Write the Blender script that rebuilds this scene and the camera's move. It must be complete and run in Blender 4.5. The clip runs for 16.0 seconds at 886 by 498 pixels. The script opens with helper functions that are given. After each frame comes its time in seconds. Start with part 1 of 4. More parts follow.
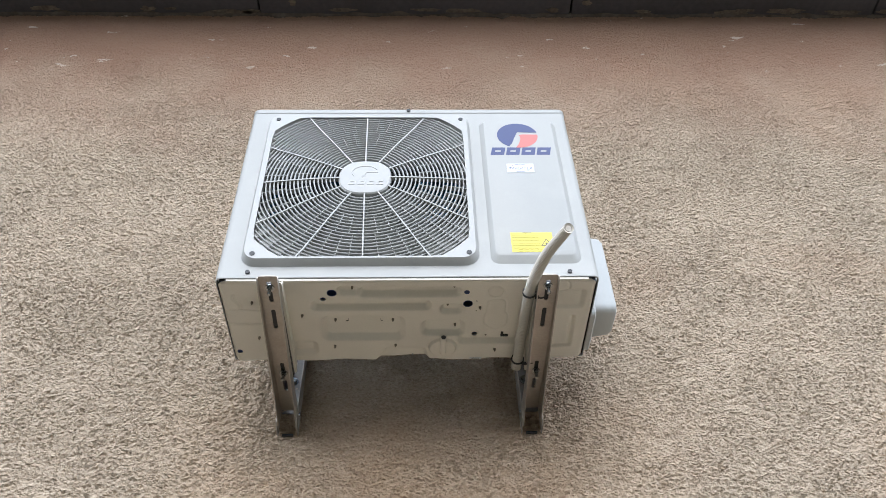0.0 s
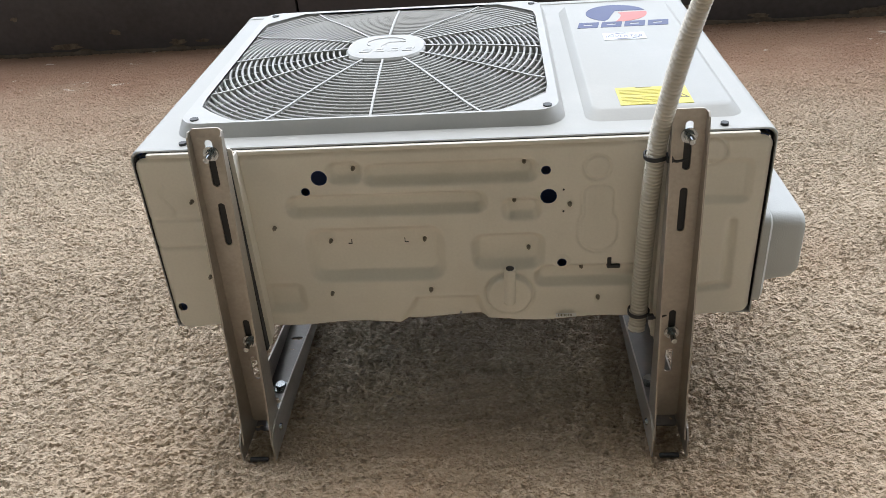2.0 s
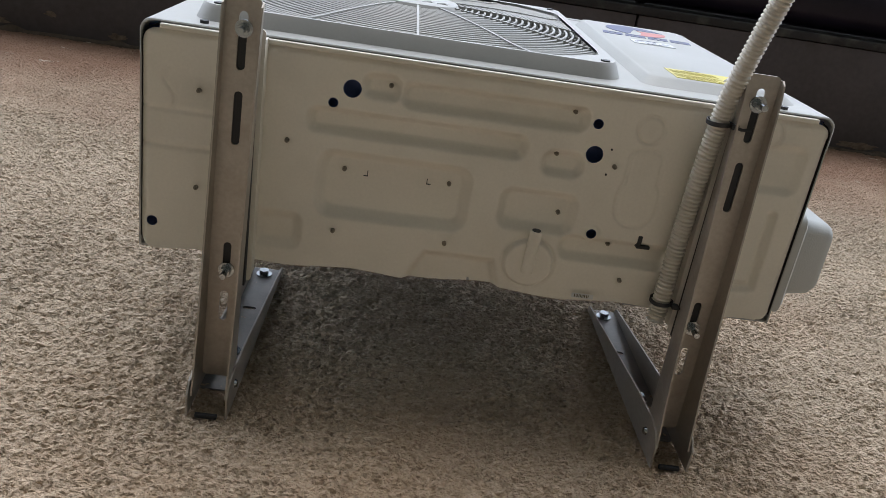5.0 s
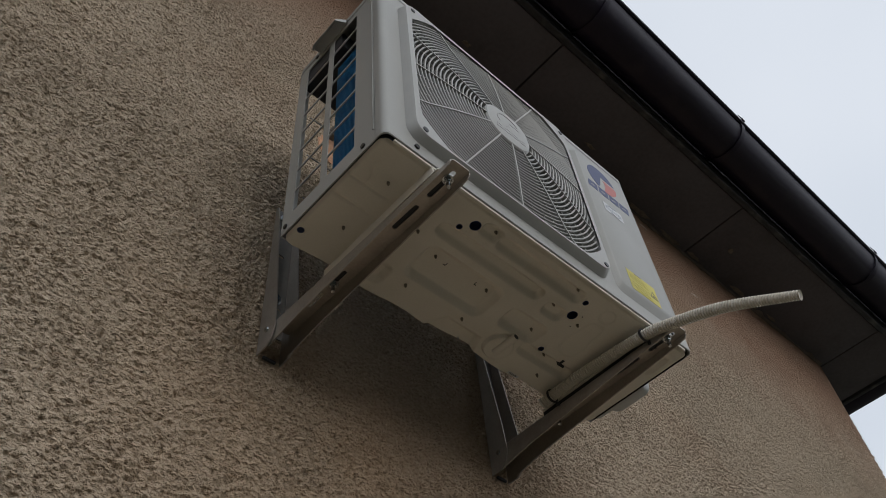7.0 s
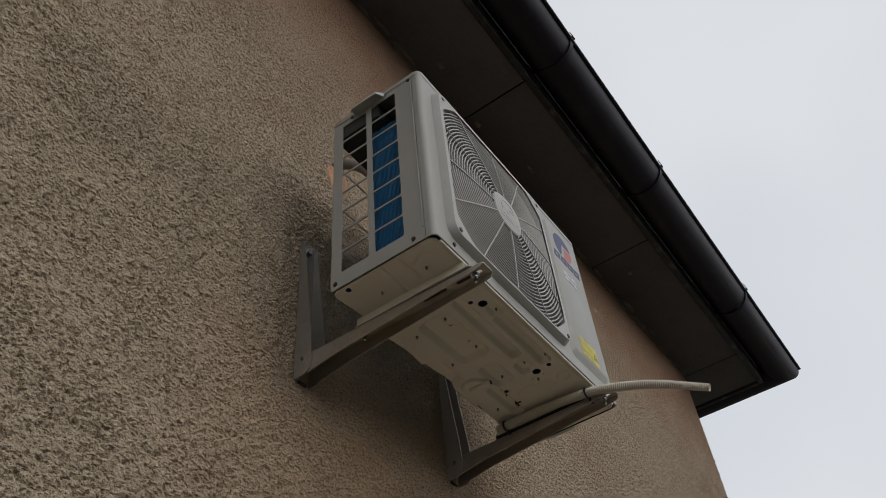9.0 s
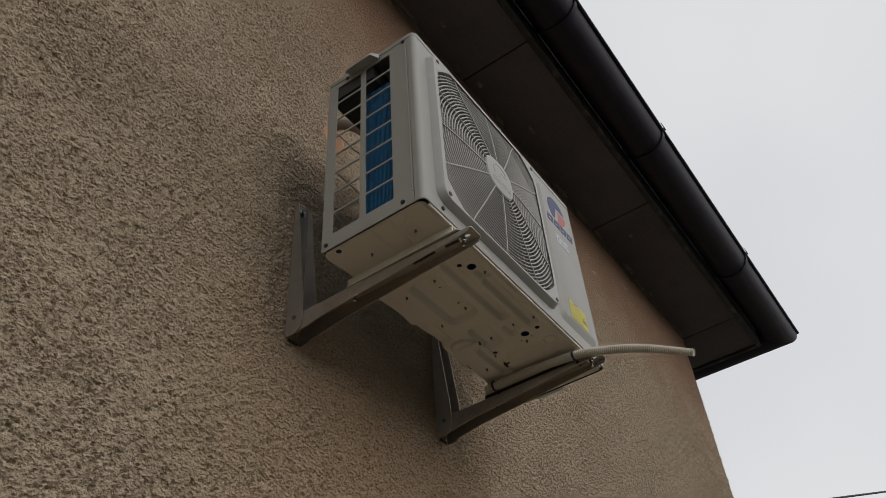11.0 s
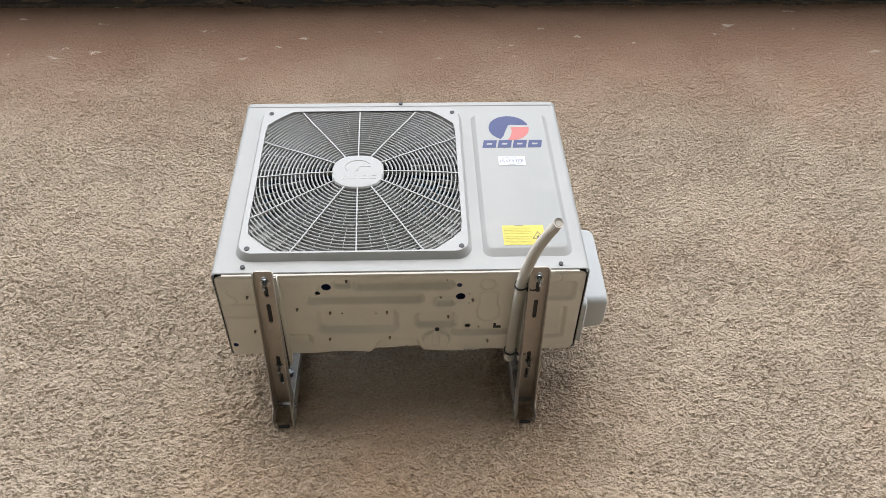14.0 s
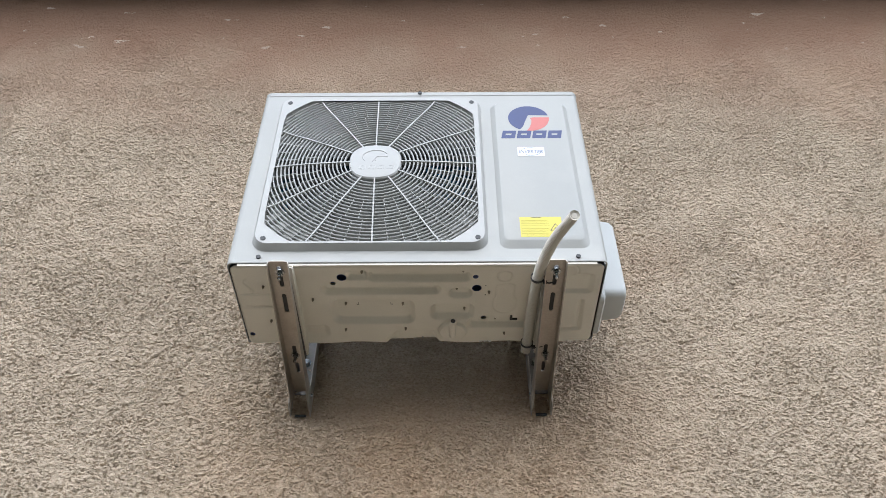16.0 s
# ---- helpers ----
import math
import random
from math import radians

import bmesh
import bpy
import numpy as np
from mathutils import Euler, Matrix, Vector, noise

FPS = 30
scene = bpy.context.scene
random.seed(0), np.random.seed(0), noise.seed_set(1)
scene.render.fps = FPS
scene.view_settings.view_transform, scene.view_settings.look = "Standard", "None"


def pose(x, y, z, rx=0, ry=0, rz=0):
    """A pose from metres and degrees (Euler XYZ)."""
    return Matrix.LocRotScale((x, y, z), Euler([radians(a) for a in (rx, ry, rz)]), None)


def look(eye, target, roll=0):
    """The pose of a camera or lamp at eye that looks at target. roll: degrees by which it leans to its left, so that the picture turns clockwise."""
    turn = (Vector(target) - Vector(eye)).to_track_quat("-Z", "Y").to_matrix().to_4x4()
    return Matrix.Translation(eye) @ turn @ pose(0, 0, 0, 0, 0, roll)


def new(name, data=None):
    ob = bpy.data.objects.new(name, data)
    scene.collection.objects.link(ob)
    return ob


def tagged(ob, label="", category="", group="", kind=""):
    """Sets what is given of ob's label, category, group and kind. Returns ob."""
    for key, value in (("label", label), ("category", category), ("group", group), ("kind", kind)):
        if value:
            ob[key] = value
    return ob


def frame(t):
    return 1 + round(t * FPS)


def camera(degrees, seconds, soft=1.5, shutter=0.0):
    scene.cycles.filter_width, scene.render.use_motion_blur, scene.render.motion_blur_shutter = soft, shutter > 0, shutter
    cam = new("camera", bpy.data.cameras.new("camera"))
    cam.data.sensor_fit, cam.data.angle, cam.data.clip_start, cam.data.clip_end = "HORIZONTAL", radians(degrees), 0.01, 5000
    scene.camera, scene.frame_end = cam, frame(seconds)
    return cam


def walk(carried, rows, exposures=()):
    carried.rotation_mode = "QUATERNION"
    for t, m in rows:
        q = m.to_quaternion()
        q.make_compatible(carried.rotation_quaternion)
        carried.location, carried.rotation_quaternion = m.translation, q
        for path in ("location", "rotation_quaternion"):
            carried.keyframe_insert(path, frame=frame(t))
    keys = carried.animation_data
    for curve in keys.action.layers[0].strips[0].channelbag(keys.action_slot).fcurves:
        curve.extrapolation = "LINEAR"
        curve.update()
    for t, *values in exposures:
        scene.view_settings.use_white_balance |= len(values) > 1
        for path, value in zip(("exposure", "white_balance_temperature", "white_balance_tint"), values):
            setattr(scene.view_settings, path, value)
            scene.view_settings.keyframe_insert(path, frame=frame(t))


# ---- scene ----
cam = camera(56.7, 16.0, soft=0.85)
PATH = [
    (0, (-0.045, -0.019, 1.641), (0.013, 1.383, 3.066), -2.0),
    (0.5, (-0.013, 0.117, 1.649), (0.039, 1.503, 3.09), -2.0),
    (1, (0.075, 0.359, 1.774), (0.027, 1.615, 3.33), 0.2),
    (1.5, (0.079, 0.539, 1.796), (-0.073, 1.797, 3.343), 4.3),
    (2, (-0.003, 0.73, 1.866), (-0.152, 1.768, 3.569), 5.3),
    (2.5, (-0.013, 0.943, 1.885), (-0.154, 1.804, 3.684), 6.6),
    (3, (-0.029, 1.039, 1.92), (-0.158, 1.688, 3.807), 9.4),
    (3.5, (-0.042, 1.042, 1.913), (-0.121, 1.616, 3.827), 7.1),
    (4, (-0.044, 1.039, 1.918), (-0.097, 1.596, 3.837), 5.2),
    (4.2, (-0.056, 1.031, 1.921), (-0.104, 1.611, 3.834), 4.7),
    (6.3, (-0.495, 0.678, 1.727), (0.134, 1.634, 3.367), -2.5),
    (6.5, (-0.567, 0.643, 1.723), (0.097, 1.601, 3.348), -1.5),
    (7, (-0.819, 0.657, 1.708), (0.116, 1.511, 3.256), -6.6),
    (7.5, (-1.051, 0.677, 1.706), (0.04, 1.424, 3.206), -6.2),
    (8, (-1.149, 0.597, 1.65), (-0.003, 1.348, 3.107), -4.3),
    (8.2, (-1.185, 0.591, 1.637), (-0.021, 1.309, 3.096), -5.5),
    (10.5, (-1.331, 0.523, 1.628), (-0.093, 1.307, 2.99), -5.8),
    (11, (-1.284, 0.529, 1.624), (-0.036, 1.313, 2.976), -4.8),
    (11.5, (-1.037, 0.409, 1.62), (0.085, 1.401, 2.946), -1.9),
    (12, (-0.8, 0.329, 1.637), (-0.05, 1.6, 2.987), 1.8),
    (12.5, (-0.539, 0.192, 1.657), (-0.091, 1.531, 3.074), 1.3),
    (13, (-0.333, 0.01, 1.621), (-0.039, 1.4, 3.028), -1.8),
    (13.5, (-0.203, -0.075, 1.635), (-0.044, 1.352, 3.028), -3.2),
    (14, (-0.041, -0.045, 1.64), (0.029, 1.384, 3.038), -2.8),
    (14.5, (-0.01, -0.028, 1.645), (0.034, 1.405, 3.04), -1.9),
    (15, (-0.008, -0.032, 1.649), (0.02, 1.406, 3.04), -1.5),
    (15.5, (-0.017, -0.037, 1.649), (-0.001, 1.406, 3.034), -0.8),
    (16, (-0.019, -0.039, 1.65), (-0.016, 1.408, 3.031), -0.4),
]
EXPOSURES = [(0, 1.85, 5720, 10), (1, 1.81, 5800, 10), (2, 1.82, 6000, 10), (2.5, 2.08, 5880, 10), (3, 2.58, 5720, 9), (3.5, 2.17, 5700, 9), (4.0, 1.47, 5850, 11), (4.2, 1.45, 5850, 11), (6.3, 0.93, 6100, 10), (7, 0.14, 6250, 10),
             (8.2, 0.09, 6400, 10), (10.3, 0.09, 6800, 11), (11, 0.09, 6800, 11), (11.5, 0.31, 6900, 12), (12, 0.94, 6800, 12), (12.5, 1.53, 6650, 13), (13, 1.68, 6550, 13), (14, 1.69, 6150, 12), (16, 1.71, 5800, 10)]
walk(cam, [(t, look(eye, target, roll)) for t, eye, target, roll in PATH], EXPOSURES)

# ---- world and light ----
world = bpy.data.worlds.new("overcast_sky")
scene.world = world
world.use_nodes = True
wn, wl = world.node_tree.nodes, world.node_tree.links
wn.clear()
sky = wn.new("ShaderNodeTexSky")
sky.sky_type, sky.sun_disc = "NISHITA", False
sky.sun_elevation, sky.sun_rotation = radians(28), radians(184)
sky.air_density, sky.dust_density, sky.ozone_density = 1.0, 4.0, 1.0
cloud = wn.new("ShaderNodeTexNoise")
cloud.inputs["Scale"].default_value, cloud.inputs["Detail"].default_value = 1.6, 3.0
cramp = wn.new("ShaderNodeValToRGB")
cramp.color_ramp.elements[0].position, cramp.color_ramp.elements[1].position = 0.3, 0.75
cramp.color_ramp.elements[0].color = (6.9, 7.3, 7.8, 1)
cramp.color_ramp.elements[1].color = (8.6, 8.8, 9.1, 1)
veil = wn.new("ShaderNodeMix")
veil.data_type = "RGBA"
veil.inputs["Factor"].default_value = 0.88
backg = wn.new("ShaderNodeBackground")
backg.inputs["Strength"].default_value = 0.095
wout = wn.new("ShaderNodeOutputWorld")
wl.new(cloud.outputs["Fac"], cramp.inputs["Fac"])
wl.new(sky.outputs["Color"], veil.inputs["A"])
wl.new(cramp.outputs["Color"], veil.inputs["B"])
wl.new(veil.outputs["Result"], backg.inputs["Color"])
wl.new(backg.outputs["Background"], wout.inputs["Surface"])

sun_data = bpy.data.lights.new("sun", "SUN")
sun_data.energy, sun_data.angle, sun_data.color = 0.42, radians(45), (1.0, 0.975, 0.94)
sun = new("sun", sun_data)
sun.matrix_world = look((-0.5, -6.5, 7.2), (0, 1.5, 3))


# ---- materials ----
def mat(name, color, rough=0.5, metal=0.0, vary=0.12, scale=8.0, fine=120.0, bump=0.0, dirt=None, dirt_amount=0.0, spec=0.5):
    """Colour with variation at two scales, uneven gloss, fine relief and, if given, dirt."""
    m = bpy.data.materials.new(name)
    m.use_nodes = True
    nt = m.node_tree
    n, l = nt.nodes, nt.links
    b = n["Principled BSDF"]
    geo = n.new("ShaderNodeNewGeometry")
    big, small = n.new("ShaderNodeTexNoise"), n.new("ShaderNodeTexNoise")
    big.inputs["Scale"].default_value, big.inputs["Detail"].default_value = scale, 5
    small.inputs["Scale"].default_value, small.inputs["Detail"].default_value = fine, 3
    for k in (big, small):
        l.new(geo.outputs["Position"], k.inputs["Vector"])
    add = n.new("ShaderNodeMath")
    add.operation = "MULTIPLY_ADD"
    add.inputs[1].default_value = 0.6
    l.new(small.outputs["Fac"], add.inputs[0])
    l.new(big.outputs["Fac"], add.inputs[2])
    ramp = n.new("ShaderNodeValToRGB")
    ramp.color_ramp.elements[0].position, ramp.color_ramp.elements[1].position = 0.5, 1.1
    ramp.color_ramp.elements[0].color = (*[c * (1 - vary) for c in color], 1)
    ramp.color_ramp.elements[1].color = (*[min(1, c * (1 + vary)) for c in color], 1)
    l.new(add.outputs[0], ramp.inputs["Fac"])
    out = ramp.outputs["Color"]
    if dirt:
        dn, dr = n.new("ShaderNodeTexNoise"), n.new("ShaderNodeValToRGB")
        dn.inputs["Scale"].default_value, dn.inputs["Detail"].default_value = scale * 2.3, 9
        l.new(geo.outputs["Position"], dn.inputs["Vector"])
        dr.color_ramp.elements[0].position, dr.color_ramp.elements[1].position = 0.52, 0.72
        l.new(dn.outputs["Fac"], dr.inputs["Fac"])
        f = n.new("ShaderNodeMath")
        f.operation = "MULTIPLY"
        f.inputs[1].default_value = dirt_amount
        l.new(dr.outputs["Color"], f.inputs[0])
        mx = n.new("ShaderNodeMix")
        mx.data_type = "RGBA"
        mx.inputs["B"].default_value = (*dirt, 1)
        l.new(f.outputs[0], mx.inputs["Factor"])
        l.new(out, mx.inputs["A"])
        out = mx.outputs["Result"]
    l.new(out, b.inputs["Base Color"])
    rr = n.new("ShaderNodeMapRange")
    rr.inputs["To Min"].default_value, rr.inputs["To Max"].default_value = max(0.03, rough - 0.1), min(1, rough + 0.1)
    l.new(big.outputs["Fac"], rr.inputs["Value"])
    l.new(rr.outputs["Result"], b.inputs["Roughness"])
    b.inputs["Metallic"].default_value = metal
    b.inputs["Specular IOR Level"].default_value = spec
    if bump:
        bp = n.new("ShaderNodeBump")
        bp.inputs["Distance"].default_value, bp.inputs["Strength"].default_value = bump, 0.6
        l.new(small.outputs["Fac"], bp.inputs["Height"])
        l.new(bp.outputs["Normal"], b.inputs["Normal"])
    return m


def stucco_material():
    """Beige rough-cast plaster: pale grains, tan ground, red-brown stains that, with eaves shade put into the colour,
    grow towards the top.
    """
    m = bpy.data.materials.new("rough_plaster")
    m.use_nodes = True
    n, l = m.node_tree.nodes, m.node_tree.links
    b = n["Principled BSDF"]
    geo = n.new("ShaderNodeNewGeometry")

    def noise_tex(scale, detail, stretch=(1, 1, 1), rough=0.55):
        mp = n.new("ShaderNodeMapping")
        mp.inputs["Scale"].default_value = stretch
        t = n.new("ShaderNodeTexNoise")
        t.inputs["Scale"].default_value, t.inputs["Detail"].default_value, t.inputs["Roughness"].default_value = scale, detail, rough
        l.new(geo.outputs["Position"], mp.inputs["Vector"])
        l.new(mp.outputs["Vector"], t.inputs["Vector"])
        return t.outputs["Fac"]

    def ramp(fac, stops):
        r = n.new("ShaderNodeValToRGB")
        e = r.color_ramp.elements
        while len(e) < len(stops):
            e.new(0.5)
        for k, (p, c) in zip(e, stops):
            k.position, k.color = p, (*c, 1)
        l.new(fac, r.inputs["Fac"])
        return r.outputs["Color"]

    def mix(fac, a, c, kind="MIX"):
        x = n.new("ShaderNodeMix")
        x.data_type, x.blend_type = "RGBA", kind
        if isinstance(fac, float):
            x.inputs["Factor"].default_value = fac
        else:
            l.new(fac, x.inputs["Factor"])
        for s, v in (("A", a), ("B", c)):
            if isinstance(v, tuple):
                x.inputs[s].default_value = (*v, 1)
            else:
                l.new(v, x.inputs[s])
        return x.outputs["Result"]

    def calc(op, a, c, clamp=False):
        x = n.new("ShaderNodeMath")
        x.operation, x.use_clamp = op, clamp
        for s, v in zip(x.inputs, (a, c)):
            if isinstance(v, (int, float)):
                s.default_value = v
            else:
                l.new(v, s)
        return x.outputs[0]

    grain = ramp(noise_tex(230, 3, (0.6, 1, 1.25)), [(0.30, (0.362, 0.286, 0.209)), (0.44, (0.490, 0.398, 0.294)), (0.72, (0.625, 0.523, 0.404))])
    blot = ramp(noise_tex(2.6, 6), [(0.3, (0.91, 0.90, 0.885)), (0.7, (1.05, 1.03, 1.01))])
    col = mix(1.0, grain, blot, "MULTIPLY")
    sep = n.new("ShaderNodeSeparateXYZ")
    l.new(geo.outputs["Position"], sep.inputs["Vector"])
    # red-brown stain plus painted eaves shade, both stronger towards the top
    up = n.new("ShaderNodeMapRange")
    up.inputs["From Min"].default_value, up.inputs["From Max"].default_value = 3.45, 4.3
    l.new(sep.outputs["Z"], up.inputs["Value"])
    stain_and_shade = calc("MULTIPLY", calc("ADD", calc("MULTIPLY", up.outputs["Result"], 1.3), calc("SUBTRACT", noise_tex(3.4, 7, rough=0.62), 0.62)), 1.0, True)
    stain_and_shade = calc("MULTIPLY", stain_and_shade, 0.85)
    col = mix(stain_and_shade, col, (0.33, 0.19, 0.125))
    rust = calc("MULTIPLY", calc("SUBTRACT", noise_tex(1.9, 6, (1, 1, 1.3), 0.6), 0.54, True), 3.2, True)
    col = mix(calc("MULTIPLY", rust, 0.52), col, (0.45, 0.295, 0.19))
    # drip stain on the wall below the unit
    def soft(axis, mid, half):
        d = calc("DIVIDE", calc("SUBTRACT", sep.outputs[axis], mid), half)
        return calc("SUBTRACT", 1.0, calc("MULTIPLY", d, d), True)
    drip = calc("MULTIPLY", calc("MULTIPLY", soft("X", -0.05, 0.62), soft("Z", 2.46, 0.34)), calc("MULTIPLY", noise_tex(5.5, 5), 1.7), True)
    col = mix(calc("MULTIPLY", drip, 0.5), col, (0.46, 0.285, 0.155))
    # small pale scrapes of bare plaster in a band below the boards
    band = n.new("ShaderNodeMapRange")
    band.inputs["From Min"].default_value, band.inputs["From Max"].default_value = 4.02, 4.12
    l.new(sep.outputs["Z"], band.inputs["Value"])
    fleck = calc("GREATER_THAN", noise_tex(17, 4, (0.55, 1, 1.5)), 0.69)
    col = mix(calc("MULTIPLY", fleck, band.outputs["Result"]), col, (0.62, 0.52, 0.42))
    l.new(col, b.inputs["Base Color"])
    b.inputs["Roughness"].default_value = 0.92
    b.inputs["Specular IOR Level"].default_value = 0.25
    bp = n.new("ShaderNodeBump")
    bp.inputs["Distance"].default_value, bp.inputs["Strength"].default_value = 0.0140, 1.0
    l.new(noise_tex(200, 2, (0.9, 1, 1.05), 0.55), bp.inputs["Height"])
    l.new(bp.outputs["Normal"], b.inputs["Normal"])
    return m


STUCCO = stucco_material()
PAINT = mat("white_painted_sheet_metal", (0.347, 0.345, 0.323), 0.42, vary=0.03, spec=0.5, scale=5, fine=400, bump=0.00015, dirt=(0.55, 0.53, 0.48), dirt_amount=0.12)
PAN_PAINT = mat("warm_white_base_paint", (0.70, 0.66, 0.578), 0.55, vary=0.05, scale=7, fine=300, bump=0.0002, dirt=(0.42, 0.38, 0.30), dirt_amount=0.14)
GRILLE = mat("grey_white_plastic", (0.38, 0.376, 0.357), 0.42, vary=0.04, scale=12, fine=300, dirt=(0.5, 0.48, 0.43), dirt_amount=0.15)
PLASTIC = mat("pale_grey_plastic", (0.44, 0.45, 0.44), 0.5, vary=0.03, scale=10, fine=500, bump=0.0003)
STEEL = mat("galvanised_steel", (0.40, 0.365, 0.32), 0.42, metal=0.6, vary=0.14, scale=14, fine=220, bump=0.0002, dirt=(0.30, 0.25, 0.2), dirt_amount=0.35)
ZINC = mat("bright_zinc", (0.36, 0.38, 0.39), 0.22, metal=1.0, vary=0.1, scale=60, fine=500)
GALV = mat("shiny_galvanised_steel", (0.22, 0.21, 0.20), 0.42, metal=0.7, vary=0.12, scale=25, fine=240, bump=0.0003, dirt=(0.30, 0.27, 0.24), dirt_amount=0.4)
NUB = mat("browned_screw_tips", (0.20, 0.175, 0.14), 0.5, metal=0.4, vary=0.25, scale=60, fine=500)
SCREW = mat("dull_screw_metal", (0.045, 0.045, 0.045), 0.45, metal=0.6, vary=0.2, scale=60, fine=500)
BLACK = mat("black_rubber", (0.018, 0.018, 0.02), 0.6, vary=0.2, scale=40, fine=300)
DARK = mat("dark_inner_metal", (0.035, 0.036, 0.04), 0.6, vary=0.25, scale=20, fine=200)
NAVY = mat("dark_blue_inner_paint", (0.05, 0.085, 0.24), 0.5, vary=0.2, scale=20, fine=200)
# near-black: the shade inside the casing is put into the fan's colour
FAN = mat("shaded_fan_plastic", (0.016, 0.0165, 0.018), 0.7, vary=0.08, scale=10, fine=200, spec=0.2)
COIL = mat("blue_coated_fins", (0.018, 0.135, 0.28), 0.4, metal=0.2, vary=0.3, scale=30, fine=260, dirt=(0.04, 0.21, 0.35), dirt_amount=0.6)
COPPER = mat("lagged_pipe", (0.17, 0.15, 0.13), 0.7, vary=0.2, scale=30, fine=200)
CONDUIT = mat("cream_corrugated_plastic", (0.55, 0.505, 0.43), 0.5, vary=0.06, scale=15, fine=200, dirt=(0.5, 0.45, 0.37), dirt_amount=0.25)
GUTTER = mat("dark_brown_coated_metal", (0.012, 0.0092, 0.020), 0.5, vary=0.25, scale=5, fine=90, dirt=(0.035, 0.03, 0.034), dirt_amount=0.3, spec=0.25)
FASCIA = mat("weathered_fascia", (0.018, 0.018, 0.021), 0.75, vary=0.3, scale=7, fine=90, bump=0.001, dirt=(0.13, 0.13, 0.115), dirt_amount=0.6)
BOARD = mat("grey_cement_board", (0.090, 0.083, 0.091), 0.9, vary=0.2, scale=3, fine=60, bump=0.0008, dirt=(0.06, 0.05, 0.048), dirt_amount=0.35)
MORTAR = mat("crumbling_mortar", (0.12, 0.095, 0.078), 0.95, vary=0.4, scale=14, fine=80, bump=0.004)
SMEAR = mat("dried_plaster", (0.17, 0.135, 0.11), 0.95, vary=0.35, scale=30, fine=140, bump=0.002, dirt=(0.06, 0.05, 0.045), dirt_amount=0.6)
FOAM = mat("orange_filler", (0.52, 0.29, 0.17), 0.9, vary=0.2, scale=25, fine=140, bump=0.003)
ROOF = mat("dark_roof_covering", (0.06, 0.05, 0.05), 0.8, vary=0.3, scale=3, fine=40, bump=0.003)
PAVING = mat("trodden_earth", (0.085, 0.078, 0.055), 0.95, vary=0.3, scale=0.8, fine=40, bump=0.004, dirt=(0.06, 0.075, 0.035), dirt_amount=0.5)
BLUE = mat("blue_print", (0.024, 0.038, 0.135), 0.45, vary=0.05)
RED = mat("red_print", (0.48, 0.13, 0.11), 0.45, vary=0.05)
WHITE = mat("white_sticker", (0.60, 0.61, 0.62), 0.35, vary=0.02)
YELLOW = mat("yellow_sticker", (0.56, 0.49, 0.07), 0.45, vary=0.05)
PRINT = mat("dark_print", (0.10, 0.085, 0.04), 0.5, vary=0.1)
PRINT_FAINT = mat("faint_print", (0.46, 0.39, 0.05), 0.5, vary=0.1)
SILVER_PRINT = mat("grey_blue_print", (0.12, 0.14, 0.22), 0.4, vary=0.1)


# ---- building helpers ----
PLACE = {}


def thing(name, at, label, category, group="", kind=""):
    ob = new(name)
    ob.empty_display_size = 0.05
    ob.location = at
    PLACE[ob.name] = Vector(at)
    return tagged(ob, label, category, group, kind)


def finish(name, bm, material, smooth=True):
    """A mesh object from a bmesh in world coordinates, with its origin at its middle."""
    bmesh.ops.recalc_face_normals(bm, faces=bm.faces)
    if len(bm.verts):
        lo = Vector([min(v.co[i] for v in bm.verts) for i in range(3)])
        hi = Vector([max(v.co[i] for v in bm.verts) for i in range(3)])
    c = (lo + hi) / 2
    bmesh.ops.translate(bm, vec=-c, verts=bm.verts)
    me = bpy.data.meshes.new(name)
    bm.to_mesh(me)
    bm.free()
    me.materials.append(material)
    if smooth:
        me.shade_smooth()
        me.set_sharp_from_angle(angle=radians(35))
    ob = new(name, me)
    ob.location = c
    PLACE[ob.name] = c
    return ob


def part(name, bm, material, parent, label="", smooth=True):
    ob = finish(name, bm, material, smooth)
    c = PLACE[ob.name]
    ob.parent = parent
    ob.location = c - PLACE[parent.name]
    if label:
        ob["label"] = label
    return ob


def whole(name, bm, material, label, category, group="", kind="", smooth=True):
    return tagged(finish(name, bm, material, smooth), label, category, group, kind)


def box(bm, x0, x1, y0, y1, z0, z1, bevel=0.0):
    r = bmesh.ops.create_cube(bm, size=1.0)
    vs = r["verts"]
    for v in vs:
        v.co = ((x0 + x1) / 2 + v.co.x * (x1 - x0), (y0 + y1) / 2 + v.co.y * (y1 - y0), (z0 + z1) / 2 + v.co.z * (z1 - z0))
    if bevel:
        es = list({e for v in vs for e in v.link_edges})
        bmesh.ops.bevel(bm, geom=es, offset=bevel, segments=2, affect="EDGES", profile=0.5)
    return bm


def boxed(*a, **k):
    return box(bmesh.new(), *a, **k)


